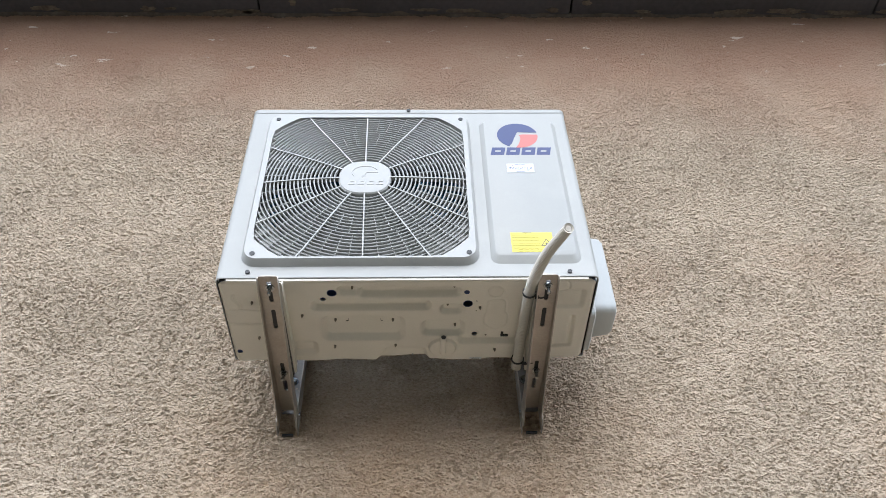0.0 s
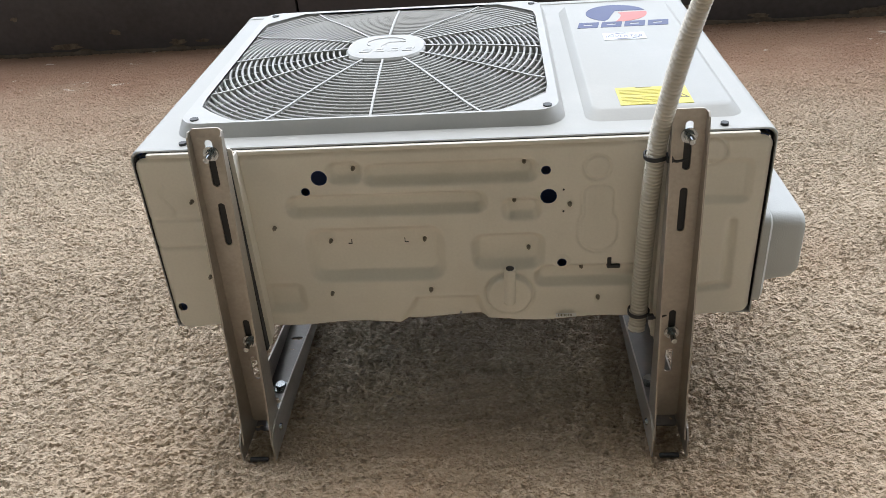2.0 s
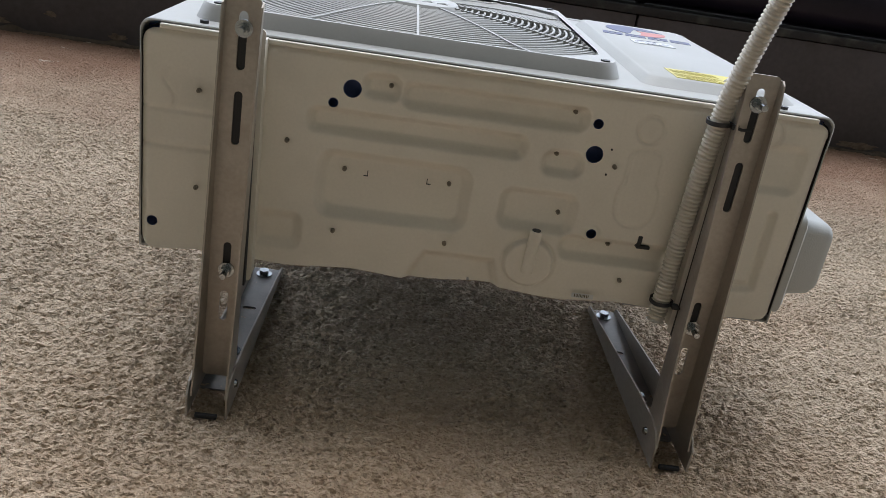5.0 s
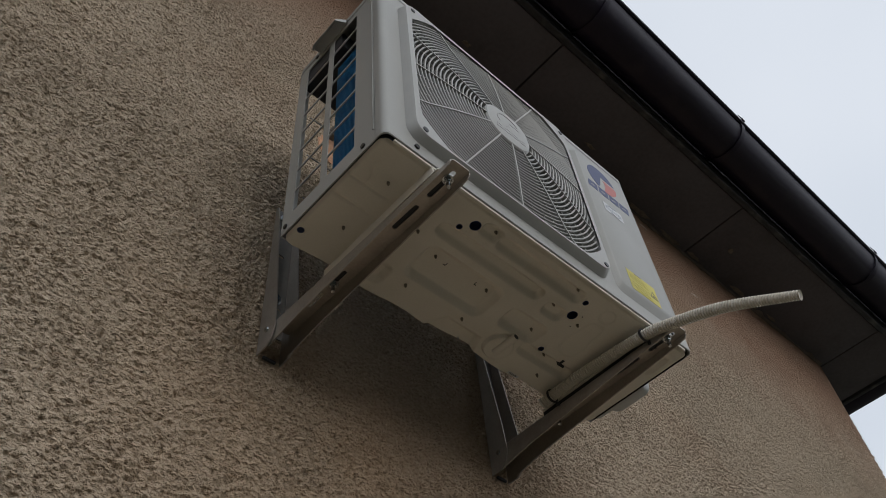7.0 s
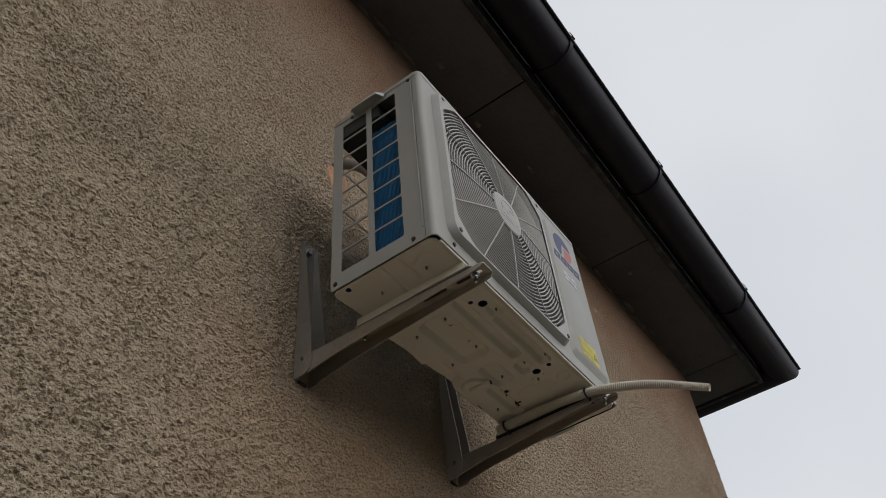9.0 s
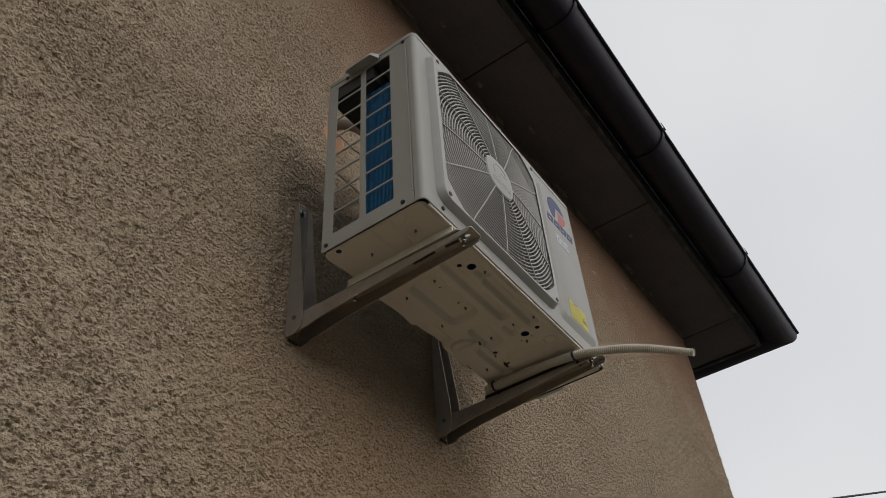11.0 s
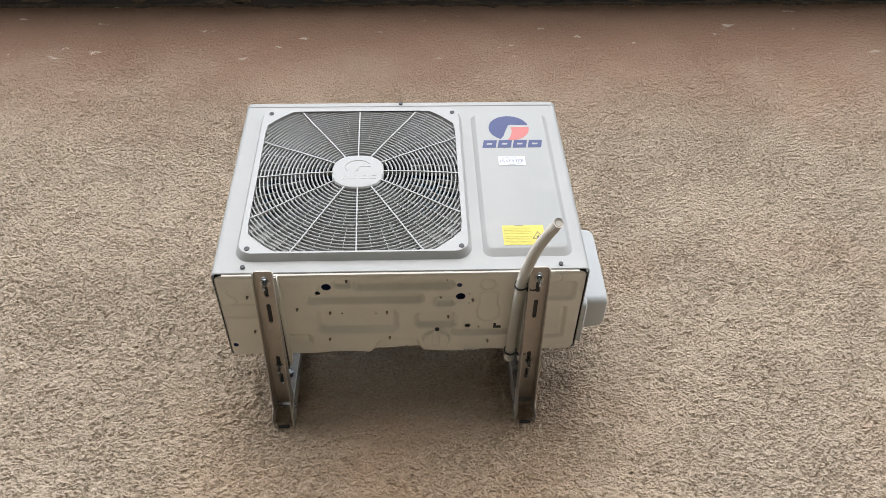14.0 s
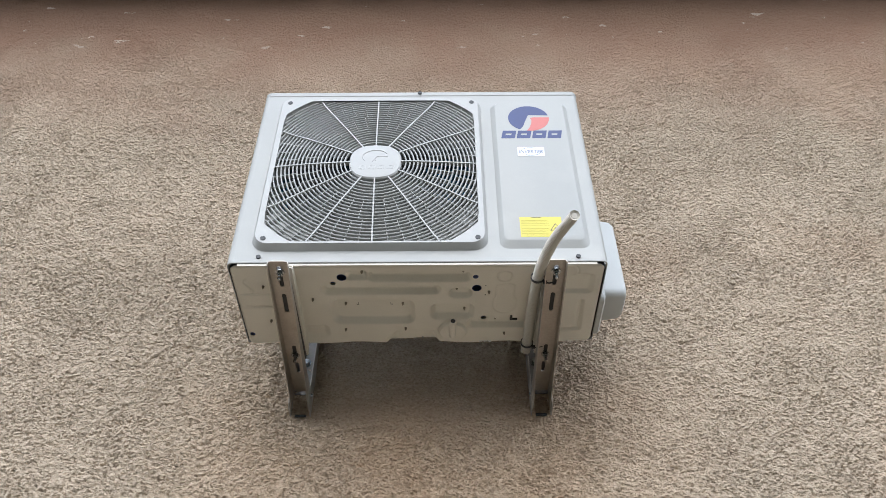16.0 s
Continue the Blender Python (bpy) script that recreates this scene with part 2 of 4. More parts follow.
def plate(outline, holes, to3d, depth):
    """A sheet with holes: 2D loops, a map (u, v, w) -> place, and its thickness along w."""
    bm = bmesh.new()
    edges = []
    for loop in (outline, *holes):
        vs = [bm.verts.new((u, v, 0)) for u, v in loop]
        edges += [bm.edges.new((a, b)) for a, b in zip(vs, vs[1:] + vs[:1])]
    bmesh.ops.triangle_fill(bm, use_beauty=True, use_dissolve=False, edges=edges, normal=(0, 0, 1))
    r = bmesh.ops.extrude_face_region(bm, geom=list(bm.faces))
    bmesh.ops.translate(bm, vec=(0, 0, depth), verts=[g for g in r["geom"] if isinstance(g, bmesh.types.BMVert)])
    for v in bm.verts:
        v.co = to3d(*v.co)
    return bm


def join(*bms):
    """One bmesh out of several."""
    out = bmesh.new()
    for b in bms:
        me = bpy.data.meshes.new("join")
        b.to_mesh(me)
        b.free()
        out.from_mesh(me)
        bpy.data.meshes.remove(me)
    return out


def rounded(u0, u1, v0, v1, r, n=5):
    pts = []
    for cu, cv, a0 in ((u1 - r, v1 - r, 0), (u0 + r, v1 - r, 90), (u0 + r, v0 + r, 180), (u1 - r, v0 + r, 270)):
        for k in range(n + 1):
            a = radians(a0 + 90 * k / n)
            pts.append((cu + r * math.cos(a), cv + r * math.sin(a)))
    return pts


def ring(u, v, ru, rv=None, n=20):
    rv = ru if rv is None else rv
    return [(u + ru * math.cos(2 * math.pi * k / n), v + rv * math.sin(2 * math.pi * k / n)) for k in range(n)]


def FRONT(y):
    """Sheet in the x-z plane, thickness towards the wall."""
    return lambda u, v, w: (u, y + w, v)


def FLAT(z):
    return lambda u, v, w: (u, v, z + w)


def SIDE(x):
    return lambda u, v, w: (x + w, u, v)


def cylinder(bm, a, b, r, r2=None, n=16, caps=True):
    a, b = Vector(a), Vector(b)
    r2 = r if r2 is None else r2
    m = Matrix.Translation((a + b) / 2) @ (b - a).to_track_quat("Z", "Y").to_matrix().to_4x4()
    bmesh.ops.create_cone(bm, cap_ends=caps, segments=n, radius1=r, radius2=r2, depth=(b - a).length, matrix=m)
    return bm


def rod(*a, **k):
    return cylinder(bmesh.new(), *a, **k)


def spline(pts, n):
    """Smooth points along a line through the given ones."""
    p = [Vector(q) for q in pts]
    p = [2 * p[0] - p[1]] + p + [2 * p[-1] - p[-2]]
    out = []
    for i in range(1, len(p) - 2):
        for k in range(n):
            t = k / n
            a, b, c, d = p[i - 1], p[i], p[i + 1], p[i + 2]
            out.append(0.5 * (2 * b + (c - a) * t + (2 * a - 5 * b + 4 * c - d) * t * t + (3 * b - a - 3 * c + d) * t ** 3))
    return out + [p[-2]]


def tube(pts, radius, n=14, caps=True):
    """A tube along points; radius is a number or one for each point."""
    bm = bmesh.new()
    rows, up = [], Vector((0, 0, 1))
    for i, p in enumerate(pts):
        d = (pts[min(i + 1, len(pts) - 1)] - pts[max(i - 1, 0)]).normalized()
        s = d.cross(up if abs(d.z) < 0.95 else Vector((1, 0, 0))).normalized()
        t = s.cross(d)
        r = radius if isinstance(radius, float) else radius[i]
        rows.append([bm.verts.new(p + r * (math.cos(2 * math.pi * k / n) * s + math.sin(2 * math.pi * k / n) * t)) for k in range(n)])
    for a, b in zip(rows, rows[1:]):
        for k in range(n):
            bm.faces.new((a[k], a[(k + 1) % n], b[(k + 1) % n], b[k]))
    if caps:
        bm.faces.new(rows[0]), bm.faces.new(rows[-1])
    return bm


def sweep_profile(loops, closed=True):
    """A skin over loops of 3D points, each of the same number."""
    bm = bmesh.new()
    rows = [[bm.verts.new(p) for p in lp] for lp in loops]
    n = len(rows[0])
    for a, b in zip(rows, rows[1:]):
        for k in range(n if closed else n - 1):
            bm.faces.new((a[k], a[(k + 1) % n], b[(k + 1) % n], b[k]))
    return bm


# ---- the setting ----
WALL_Y, CORNER_X, SOFFIT_Z = 1.508, 2.848, 4.436


def value_noise(x, z, seed):
    """Smooth noise in -1..1 at arrays of places."""
    table = np.random.RandomState(seed).uniform(-1, 1, (256, 256))
    i, k = np.floor(x).astype(int), np.floor(z).astype(int)
    f, g = x - i, z - k
    f, g = f * f * (3 - 2 * f), g * g * (3 - 2 * g)
    i0, i1, k0, k1 = i % 256, (i + 1) % 256, k % 256, (k + 1) % 256
    return (table[i0, k0] * (1 - f) + table[i1, k0] * f) * (1 - g) + (table[i0, k1] * (1 - f) + table[i1, k1] * f) * g


def graded(lo, a, b, hi, fine, coarse):
    """Grid lines that lie closer between a and b than outside."""
    return np.unique(np.concatenate([np.linspace(lo, a, max(2, round((a - lo) / coarse) + 1)), np.linspace(a, b, round((b - a) / fine) + 1),
                                     np.linspace(b, hi, max(2, round((hi - b) / coarse) + 1))]))


def pits(u, v, seed, share):
    """One dent in a share of the cells of a jittered grid: depth 0..1 at arrays of places, in cells."""
    rs = np.random.RandomState(seed)
    ju, jv, size, deep, has = (rs.uniform(a, b, (256, 256)) for a, b in ((0.05, 0.95), (0.05, 0.95), (0.26, 0.54), (0.3, 1.0), (0, 1)))
    i, k = np.floor(u).astype(int), np.floor(v).astype(int)
    best = np.zeros_like(u)
    for a in (-1, 0, 1):
        for b in (-1, 0, 1):
            p, q = (i + a) % 256, (k + b) % 256
            d = np.hypot(u - i - a - ju[p, q], v - k - b - jv[p, q]) / size[p, q]
            t = np.clip((1 - d) * 3.0, 0, 1)
            best = np.maximum(best, np.where(has[p, q] < share, deep[p, q], 0) * t * t * (3 - 2 * t))
    return best


def plaster_relief(x, z):
    """Rough-cast: blunt grains with small drawn-out pits between them, denser here and there; it flattens out under the boards."""
    wob = 0.5 * value_noise(x / 0.04, z / 0.04, 5)
    u, v = x / 0.0062 + wob, z / 0.0042 + 0.25 * x / 0.0062 + 0.6 * value_noise(x / 0.03, z / 0.03, 8)
    n = 0.6 * value_noise(u, v, 1) + 0.5 * value_noise(x / 0.016 + wob, z / 0.009, 2)
    ragged = 0.42 * value_noise(1.3 * u, 1.3 * v, 12)
    share = 0.43 + 0.22 * value_noise(x / 0.09, z / 0.06, 31) + 0.12 * value_noise(x / 0.4, z / 0.3, 32)
    deep = pits(x / 0.0066 + 0.5 * wob + ragged, z / 0.0041 + 0.40 * x / 0.0066 + ragged, 21, share)
    coarse = 1 + 0.2 * np.clip((-0.35 - x) / 0.6, 0, 1)
    h = 0.0045 * n - 0.0074 * coarse * deep
    flat = np.clip((z - 3.8) / 0.6 + 0.3 * value_noise(x / 0.16, z / 0.1, 4), 0, 0.45)
    return h * (1 - flat) + 0.002 * value_noise(x / 0.3, z / 0.3, 6)


def plaster_wall():
    xs = graded(-2.0, -1.65, 1.10, CORNER_X, 0.0022, 0.0056)
    zs = graded(1.95, 2.10, 3.65, SOFFIT_Z + 0.02, 0.0018, 0.0034)
    gx, gz = np.meshgrid(xs, zs)
    gy = WALL_Y - plaster_relief(gx, gz)
    nx, nz = len(xs), len(zs)
    co = np.stack([gx, gy, gz], -1).reshape(-1, 3)
    idx = np.arange(nx * nz).reshape(nz, nx)
    quads = np.stack([idx[:-1, :-1], idx[:-1, 1:], idx[1:, 1:], idx[1:, :-1]], -1).reshape(-1, 4)
    me = bpy.data.meshes.new("wall_front")
    me.vertices.add(len(co))
    me.vertices.foreach_set("co", co.astype(np.float32).ravel())
    me.loops.add(quads.size)
    me.loops.foreach_set("vertex_index", quads.astype(np.int32).ravel())
    me.polygons.add(len(quads))
    me.polygons.foreach_set("loop_start", np.arange(0, quads.size, 4, dtype=np.int32))
    me.update(calc_edges=True)
    me.materials.append(STUCCO)
    me.shade_smooth()
    return tagged(new("wall_front", me), "beige rough-cast plaster house wall with red-brown stains and eaves shade in its colour", "wall", kind="structure")


plaster_wall()
whole("wall_core", join(boxed(-2.0, CORNER_X - 0.02, WALL_Y + 0.02, WALL_Y + 0.3, 1.95, SOFFIT_Z + 0.1), boxed(-2.0, CORNER_X - 0.02, WALL_Y + 0.002, WALL_Y + 0.3, -0.05, 1.95),
      boxed(-9.0, -2.0, WALL_Y + 0.002, WALL_Y + 0.3, -0.05, SOFFIT_Z + 0.1)),
      STUCCO, "beige plastered masonry behind the front wall", "wall", kind="structure", smooth=False)
bm = boxed(CORNER_X - 0.3, CORNER_X - 0.001, WALL_Y + 0.301, 10.0, -0.05, SOFFIT_Z + 0.1)
box(bm, CORNER_X - 0.02, CORNER_X, WALL_Y + 0.001, WALL_Y + 0.301, -0.05, SOFFIT_Z + 0.1)
whole("wall_side", bm, STUCCO, "beige plastered gable side wall of the house", "wall", kind="structure", smooth=False)
bm = boxed(-9.0, -8.7, WALL_Y + 0.301, 10.0, -0.05, SOFFIT_Z + 0.1)
box(bm, -8.7, CORNER_X - 0.301, 9.7, 10.0, -0.05, SOFFIT_Z + 0.1)
whole("wall_back", bm, STUCCO, "plastered back walls of the house", "wall", kind="structure", smooth=False)

# added out of view: holds back light from the low sky opposite
whole("low_sky_blocker", boxed(-16.0, 7.0, -7.3, -7.0, -0.05, 2.4), ROOF, "unseen plain dark wall added across from the house to block low sky light", "wall", kind="structure", smooth=False)

bm = bmesh.new()
bmesh.ops.create_grid(bm, x_segments=8, y_segments=8, size=400)
whole("ground", bm, PAVING, "brown trodden earth ground around the house", "ground", kind="structure", smooth=False)

# roof overhang: cement boards, fascia, gutter round the corner
SOFFIT_OUT, GUT_Y, GUT_R = 1.186, 1.058, 0.094
SIDE_OUT, GUT_X = CORNER_X + 0.350, CORNER_X + 0.472
soffit = thing("soffit", (0.5, 1.3, SOFFIT_Z), "dark grey cement-board soffit under the eaves", "soffit", kind="structure")
joints = [-9.0, -7.59, -6.44, -5.29, -4.14, -2.99, -1.80, -0.63, 0.525, 1.675, 2.86]
for a, b in zip(joints, joints[1:]):
    dz = random.uniform(-0.003, 0.003)
    part("panel", boxed(a + 0.004, b - 0.004, SOFFIT_OUT, WALL_Y + 0.05, SOFFIT_Z + dz, SOFFIT_Z + 0.02 + dz, bevel=0.002), BOARD, soffit)
for a, b in ((1.15, 2.3), (2.3, 3.5), (3.5, 4.7), (4.7, 5.9), (5.9, 7.1), (7.1, 8.3), (8.3, 9.9)):
    part("panel", boxed(2.864, SIDE_OUT, a + 0.004, b - 0.004, SOFFIT_Z + 0.001, SOFFIT_Z + 0.021, bevel=0.002), BOARD, soffit)
part("backing", boxed(-9.0, SIDE_OUT - 0.01, SOFFIT_OUT + 0.01, 9.9, SOFFIT_Z + 0.03, SOFFIT_Z + 0.05), FASCIA, soffit, smooth=False)

bm = boxed(-9.0, SIDE_OUT + 0.03, SOFFIT_OUT - 0.028, SOFFIT_OUT - 0.003, SOFFIT_Z - 0.012, SOFFIT_Z + 0.15, bevel=0.003)
box(bm, SIDE_OUT + 0.003, SIDE_OUT + 0.028, SOFFIT_OUT, 9.9, SOFFIT_Z - 0.012, SOFFIT_Z + 0.15, bevel=0.003)
whole("fascia", bm, FASCIA, "weathered dark fascia board with pale stains", "fascia board", kind="structure")

# crumbs of mortar where wall and boards meet
bm = bmesh.new()
rs = random.Random(4)
xs = [-2.4 + 0.008 * k for k in range(int((CORNER_X + 2.4) / 0.008) + 1)]
prev = None
for x in xs:
    d = 0.006 + 0.010 * abs(noise.noise((x * 2.3, 0, 1))) + 0.016 * max(0, noise.noise((x * 13, 3, 1)))
    h = 0.004 + 0.012 * abs(noise.noise((x * 3.1, 7, 1))) + 0.018 * max(0, noise.noise((x * 17, 5, 1)))
    row = [bm.verts.new(p) for p in ((x, WALL_Y + 0.01, SOFFIT_Z - h * 1.3), (x, WALL_Y - d * 0.5, SOFFIT_Z - h), (x, WALL_Y - d, SOFFIT_Z - h * 0.4), (x, WALL_Y - d * 1.25, SOFFIT_Z + 0.004))]
    if prev:
        for k in range(3):
            bm.faces.new((prev[k], row[k], row[k + 1], prev[k + 1]))
    prev = row
whole("mortar_joint", bm, MORTAR, "crumbling brown mortar along the top of the wall", "mortar", kind="structure")


def splash(x, y, w, h, seed):
    """A thin irregular smear of plaster under a board."""
    out = []
    for k in range(22):
        a = 2 * math.pi * k / 22
        r = 1 + 0.55 * noise.noise((math.cos(a) * 1.7, math.sin(a) * 1.7, seed)) + 0.25 * noise.noise((math.cos(a) * 5, math.sin(a) * 5, seed + 9))
        out.append((x + w * r * math.cos(a), y + h * r * math.sin(a)))
    z = SOFFIT_Z - 0.0030
    b = plate(out, [], FLAT(z - 0.0012), 0.0024)
    whole("plaster_splash", b, SMEAR, "thin pale smear of plaster on the soffit boards", "plaster smear", "plaster smears along the eaves")


rs = random.Random(12)
for k in range(26):
    x = -1.55 + 0.155 * k + rs.uniform(-0.06, 0.06)
    near = rs.random() < 0.65
    splash(x, WALL_Y - (rs.uniform(0.012, 0.030) if near else rs.uniform(0.05, 0.16)), rs.uniform(0.02, 0.07) if near else rs.uniform(0.010, 0.028), rs.uniform(0.005, 0.011) if near else rs.uniform(0.006, 0.016), 3.1 * k)


def gutter():
    g = thing("gutter", (GUT_X, GUT_Y, SOFFIT_Z), "dark brown half-round metal rain gutter at the eaves", "gutter")
    zc = SOFFIT_Z + 0.100
    prof = []
    for k in range(15):
        a = radians(180 + 180 * k / 14)
        prof.append((GUT_R * math.cos(a), GUT_R * math.sin(a)))
    # outer bead
    bead = [(-GUT_R - 0.006 + 0.009 * math.cos(radians(a)), 0.004 + 0.009 * math.sin(radians(a))) for a in range(0, 331, 55)]
    prof = bead + prof
    inner = [(u * 0.965, v * 0.965 + 0.002) for u, v in reversed(prof[len(bead):])]
    prof = prof + inner
    loops = []
    for x, y in ((-9.0, GUT_Y), (GUT_X, GUT_Y), (GUT_X, 9.9)):
        lp = []
        for u, v in prof:
            if y > 5:
                lp.append((x - u, y, zc + v))
            elif x > 0:
                lp.append((x - u, y + u, zc + v))
            else:
                lp.append((x, y + u, zc + v))
        loops.append(lp)
    part("trough", sweep_profile(loops), GUTTER, g)
    for k, x in enumerate((-2.86, -2.01, -1.16, -0.31, 0.545, 1.395, 2.50)):
        pts = [Vector((x, GUT_Y + (GUT_R + 0.004) * math.cos(radians(a)), zc + (GUT_R + 0.004) * math.sin(radians(a)))) for a in range(178, 361, 13)]
        pts = [Vector((x, GUT_Y - GUT_R - 0.012, zc + 0.045)), Vector((x, GUT_Y - GUT_R - 0.018, zc + 0.012))] + pts
        b = bmesh.new()
        rows = []
        for i, p in enumerate(pts):
            q = (p - Vector((x, GUT_Y, zc))).normalized() * 0.003
            rows.append([b.verts.new(p + Vector((s * 0.011, 0, 0)) + e * q) for s, e in ((-1, 0), (1, 0), (1, 1), (-1, 1))])
        for r0, r1 in zip(rows, rows[1:]):
            for j in range(4):
                b.faces.new((r0[j], r0[(j + 1) % 4], r1[(j + 1) % 4], r1[j]))
        b.faces.new(rows[0]), b.faces.new(rows[-1])
        part("gutter_bracket", b, GUTTER, g)
    for y in (1.9, 3.0, 4.1):
        part("gutter_bracket", boxed(GUT_X + GUT_R - 0.02, GUT_X + GUT_R + 0.012, y - 0.012, y + 0.012, zc - 0.05, zc + 0.04, bevel=0.003), GUTTER, g)
    part("corner_joint", boxed(GUT_X + GUT_R - 0.012, GUT_X + GUT_R + 0.010, GUT_Y - GUT_R - 0.004, GUT_Y - GUT_R + 0.05, zc - 0.004, zc + 0.04, bevel=0.004), ZINC, g, "bright metal joint at the gutter corner")


gutter()
bm = bmesh.new()
ridge = [bm.verts.new(p) for p in ((-9.4, GUT_Y - 0.02, SOFFIT_Z + 0.15), (GUT_X + 0.02, GUT_Y - 0.02, SOFFIT_Z + 0.15), (GUT_X + 0.02, 10.3, SOFFIT_Z + 0.15), (-9.4, 10.3, SOFFIT_Z + 0.15), (-5.0, 5.7, 6.9), (-1.2, 5.7, 6.9))]
for f in ((0, 1, 5, 4), (1, 2, 5), (2, 3, 4, 5), (3, 0, 4), (3, 2, 1, 0)):
    bm.faces.new([ridge[k] for k in f])
whole("roof", bm, ROOF, "dark hipped roof above the eaves", "roof", kind="structure", smooth=False)

# cable across the sky
a, b = Vector((2.825, 4.200, 3.866)), Vector((17.131, -0.251, 8.437))
pts = [a.lerp(b, t) - Vector((0, 0, 0.02 * 4 * t * (1 - t))) for t in [k / 24 for k in range(25)]]
whole("overhead_cable", tube(pts, 0.014, n=6), BLACK, "thin black overhead cable from the house wall across the sky", "cable")

# ---- the air conditioner ----
X0, X1, Y0, Y1, Z0, Z1 = -0.427, 0.296, 1.098, 1.345, 2.700, 3.243
ac = thing("air_conditioner_unit", (-0.065, 1.22, Z0), "white outdoor air-conditioner unit with round fan grille, on steel wall brackets", "air conditioner")
FX, FZ = -0.1565, 2.9655


def front_panel():
    # face with the fan hole
    w = 0.012
    hole = opening(0.213, 0.2215, 0.232)
    face = plate([(X0 + w, Z0 + 0.006), (X1 - w, Z0 + 0.006), (X1 - w, Z1 - 0.012), (X0 + w, Z1 - 0.012)], [hole], FRONT(Y0), 0.0015)
    skins = [face]
    for x, s in ((X0, 1), (X1, -1)):
        loops = []
        for z in (Z0 + 0.006, Z1 - 0.012):
            lp = [(x + s * w, Y0, z)]
            for k in range(1, 7):
                a = radians(15 * k)
                lp.append((x + s * (w - w * math.sin(a)), Y0 + w - w * math.cos(a), z))
            lp += [(x, Y0 + 0.0205, z), (x + s * 0.0015, Y0 + 0.0205, z), (x + s * 0.0015, Y0 + w, z), (x + s * w, Y0 + 0.0015, z)]
            loops.append(lp)
        skins.append(sweep_profile(loops))
    # lower edge folded under, round both corners
    path = [(X0, Y0 + 0.035)] + [(X0 + w - w * math.cos(radians(15 * k)), Y0 + w - w * math.sin(radians(15 * k))) for k in range(7)]
    path += [(X1 - w + w * math.sin(radians(15 * k)), Y0 + w - w * math.cos(radians(15 * k))) for k in range(7)] + [(X1, Y0 + 0.035)]
    cx = (X0 + X1) / 2
    lip = sweep_profile([[(u + (k if u < cx else -k) * min(1.0, abs(u - cx) / 0.335) * (0 if abs(u - cx) < 0.345 else 1), v + (k if v < Y0 + 0.014 else 0), z) for u, v in path]
                         for k, z in ((0.0, Z0 + 0.006), (0.0003, Z0 + 0.0028), (0.0016, Z0 + 0.0018), (0.0026, Z0 + 0.003), (0.0027, Z0 + 0.010))], closed=False)
    skins.append(lip)
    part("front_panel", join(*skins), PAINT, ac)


def opening(hx, hz, r, n=72):
    """Outline of the fan opening: a square with its corners rounded off by a circle."""
    pts = []
    for k in range(n):
        a = 2 * math.pi * k / n
        d = min(r, hx / max(1e-6, abs(math.cos(a))), hz / max(1e-6, abs(math.sin(a))))
        pts.append((FX + d * math.cos(a), FZ + d * math.sin(a)))
    return pts


def raised_panel():
    """Pressed field on the right of the front, with sloping edges."""
    base, top = rounded(0.092, 0.268, 2.733, 3.192, 0.018), rounded(0.103, 0.257, 2.752, 3.186, 0.012)
    bm = sweep_profile([[(u, Y0 + 0.001, v) for u, v in base], [(u, Y0 - 0.0075, v) for u, v in rounded(0.101, 0.259, 2.749, 3.187, 0.013)], [(u, Y0 - 0.009, v) for u, v in top]])
    bm.faces.ensure_lookup_table()
    n = len(top)
    bm.verts.ensure_lookup_table()
    bm.faces.new([bm.verts[2 * n + k] for k in range(n)])
    part("service_panel", bm, PAINT, ac)


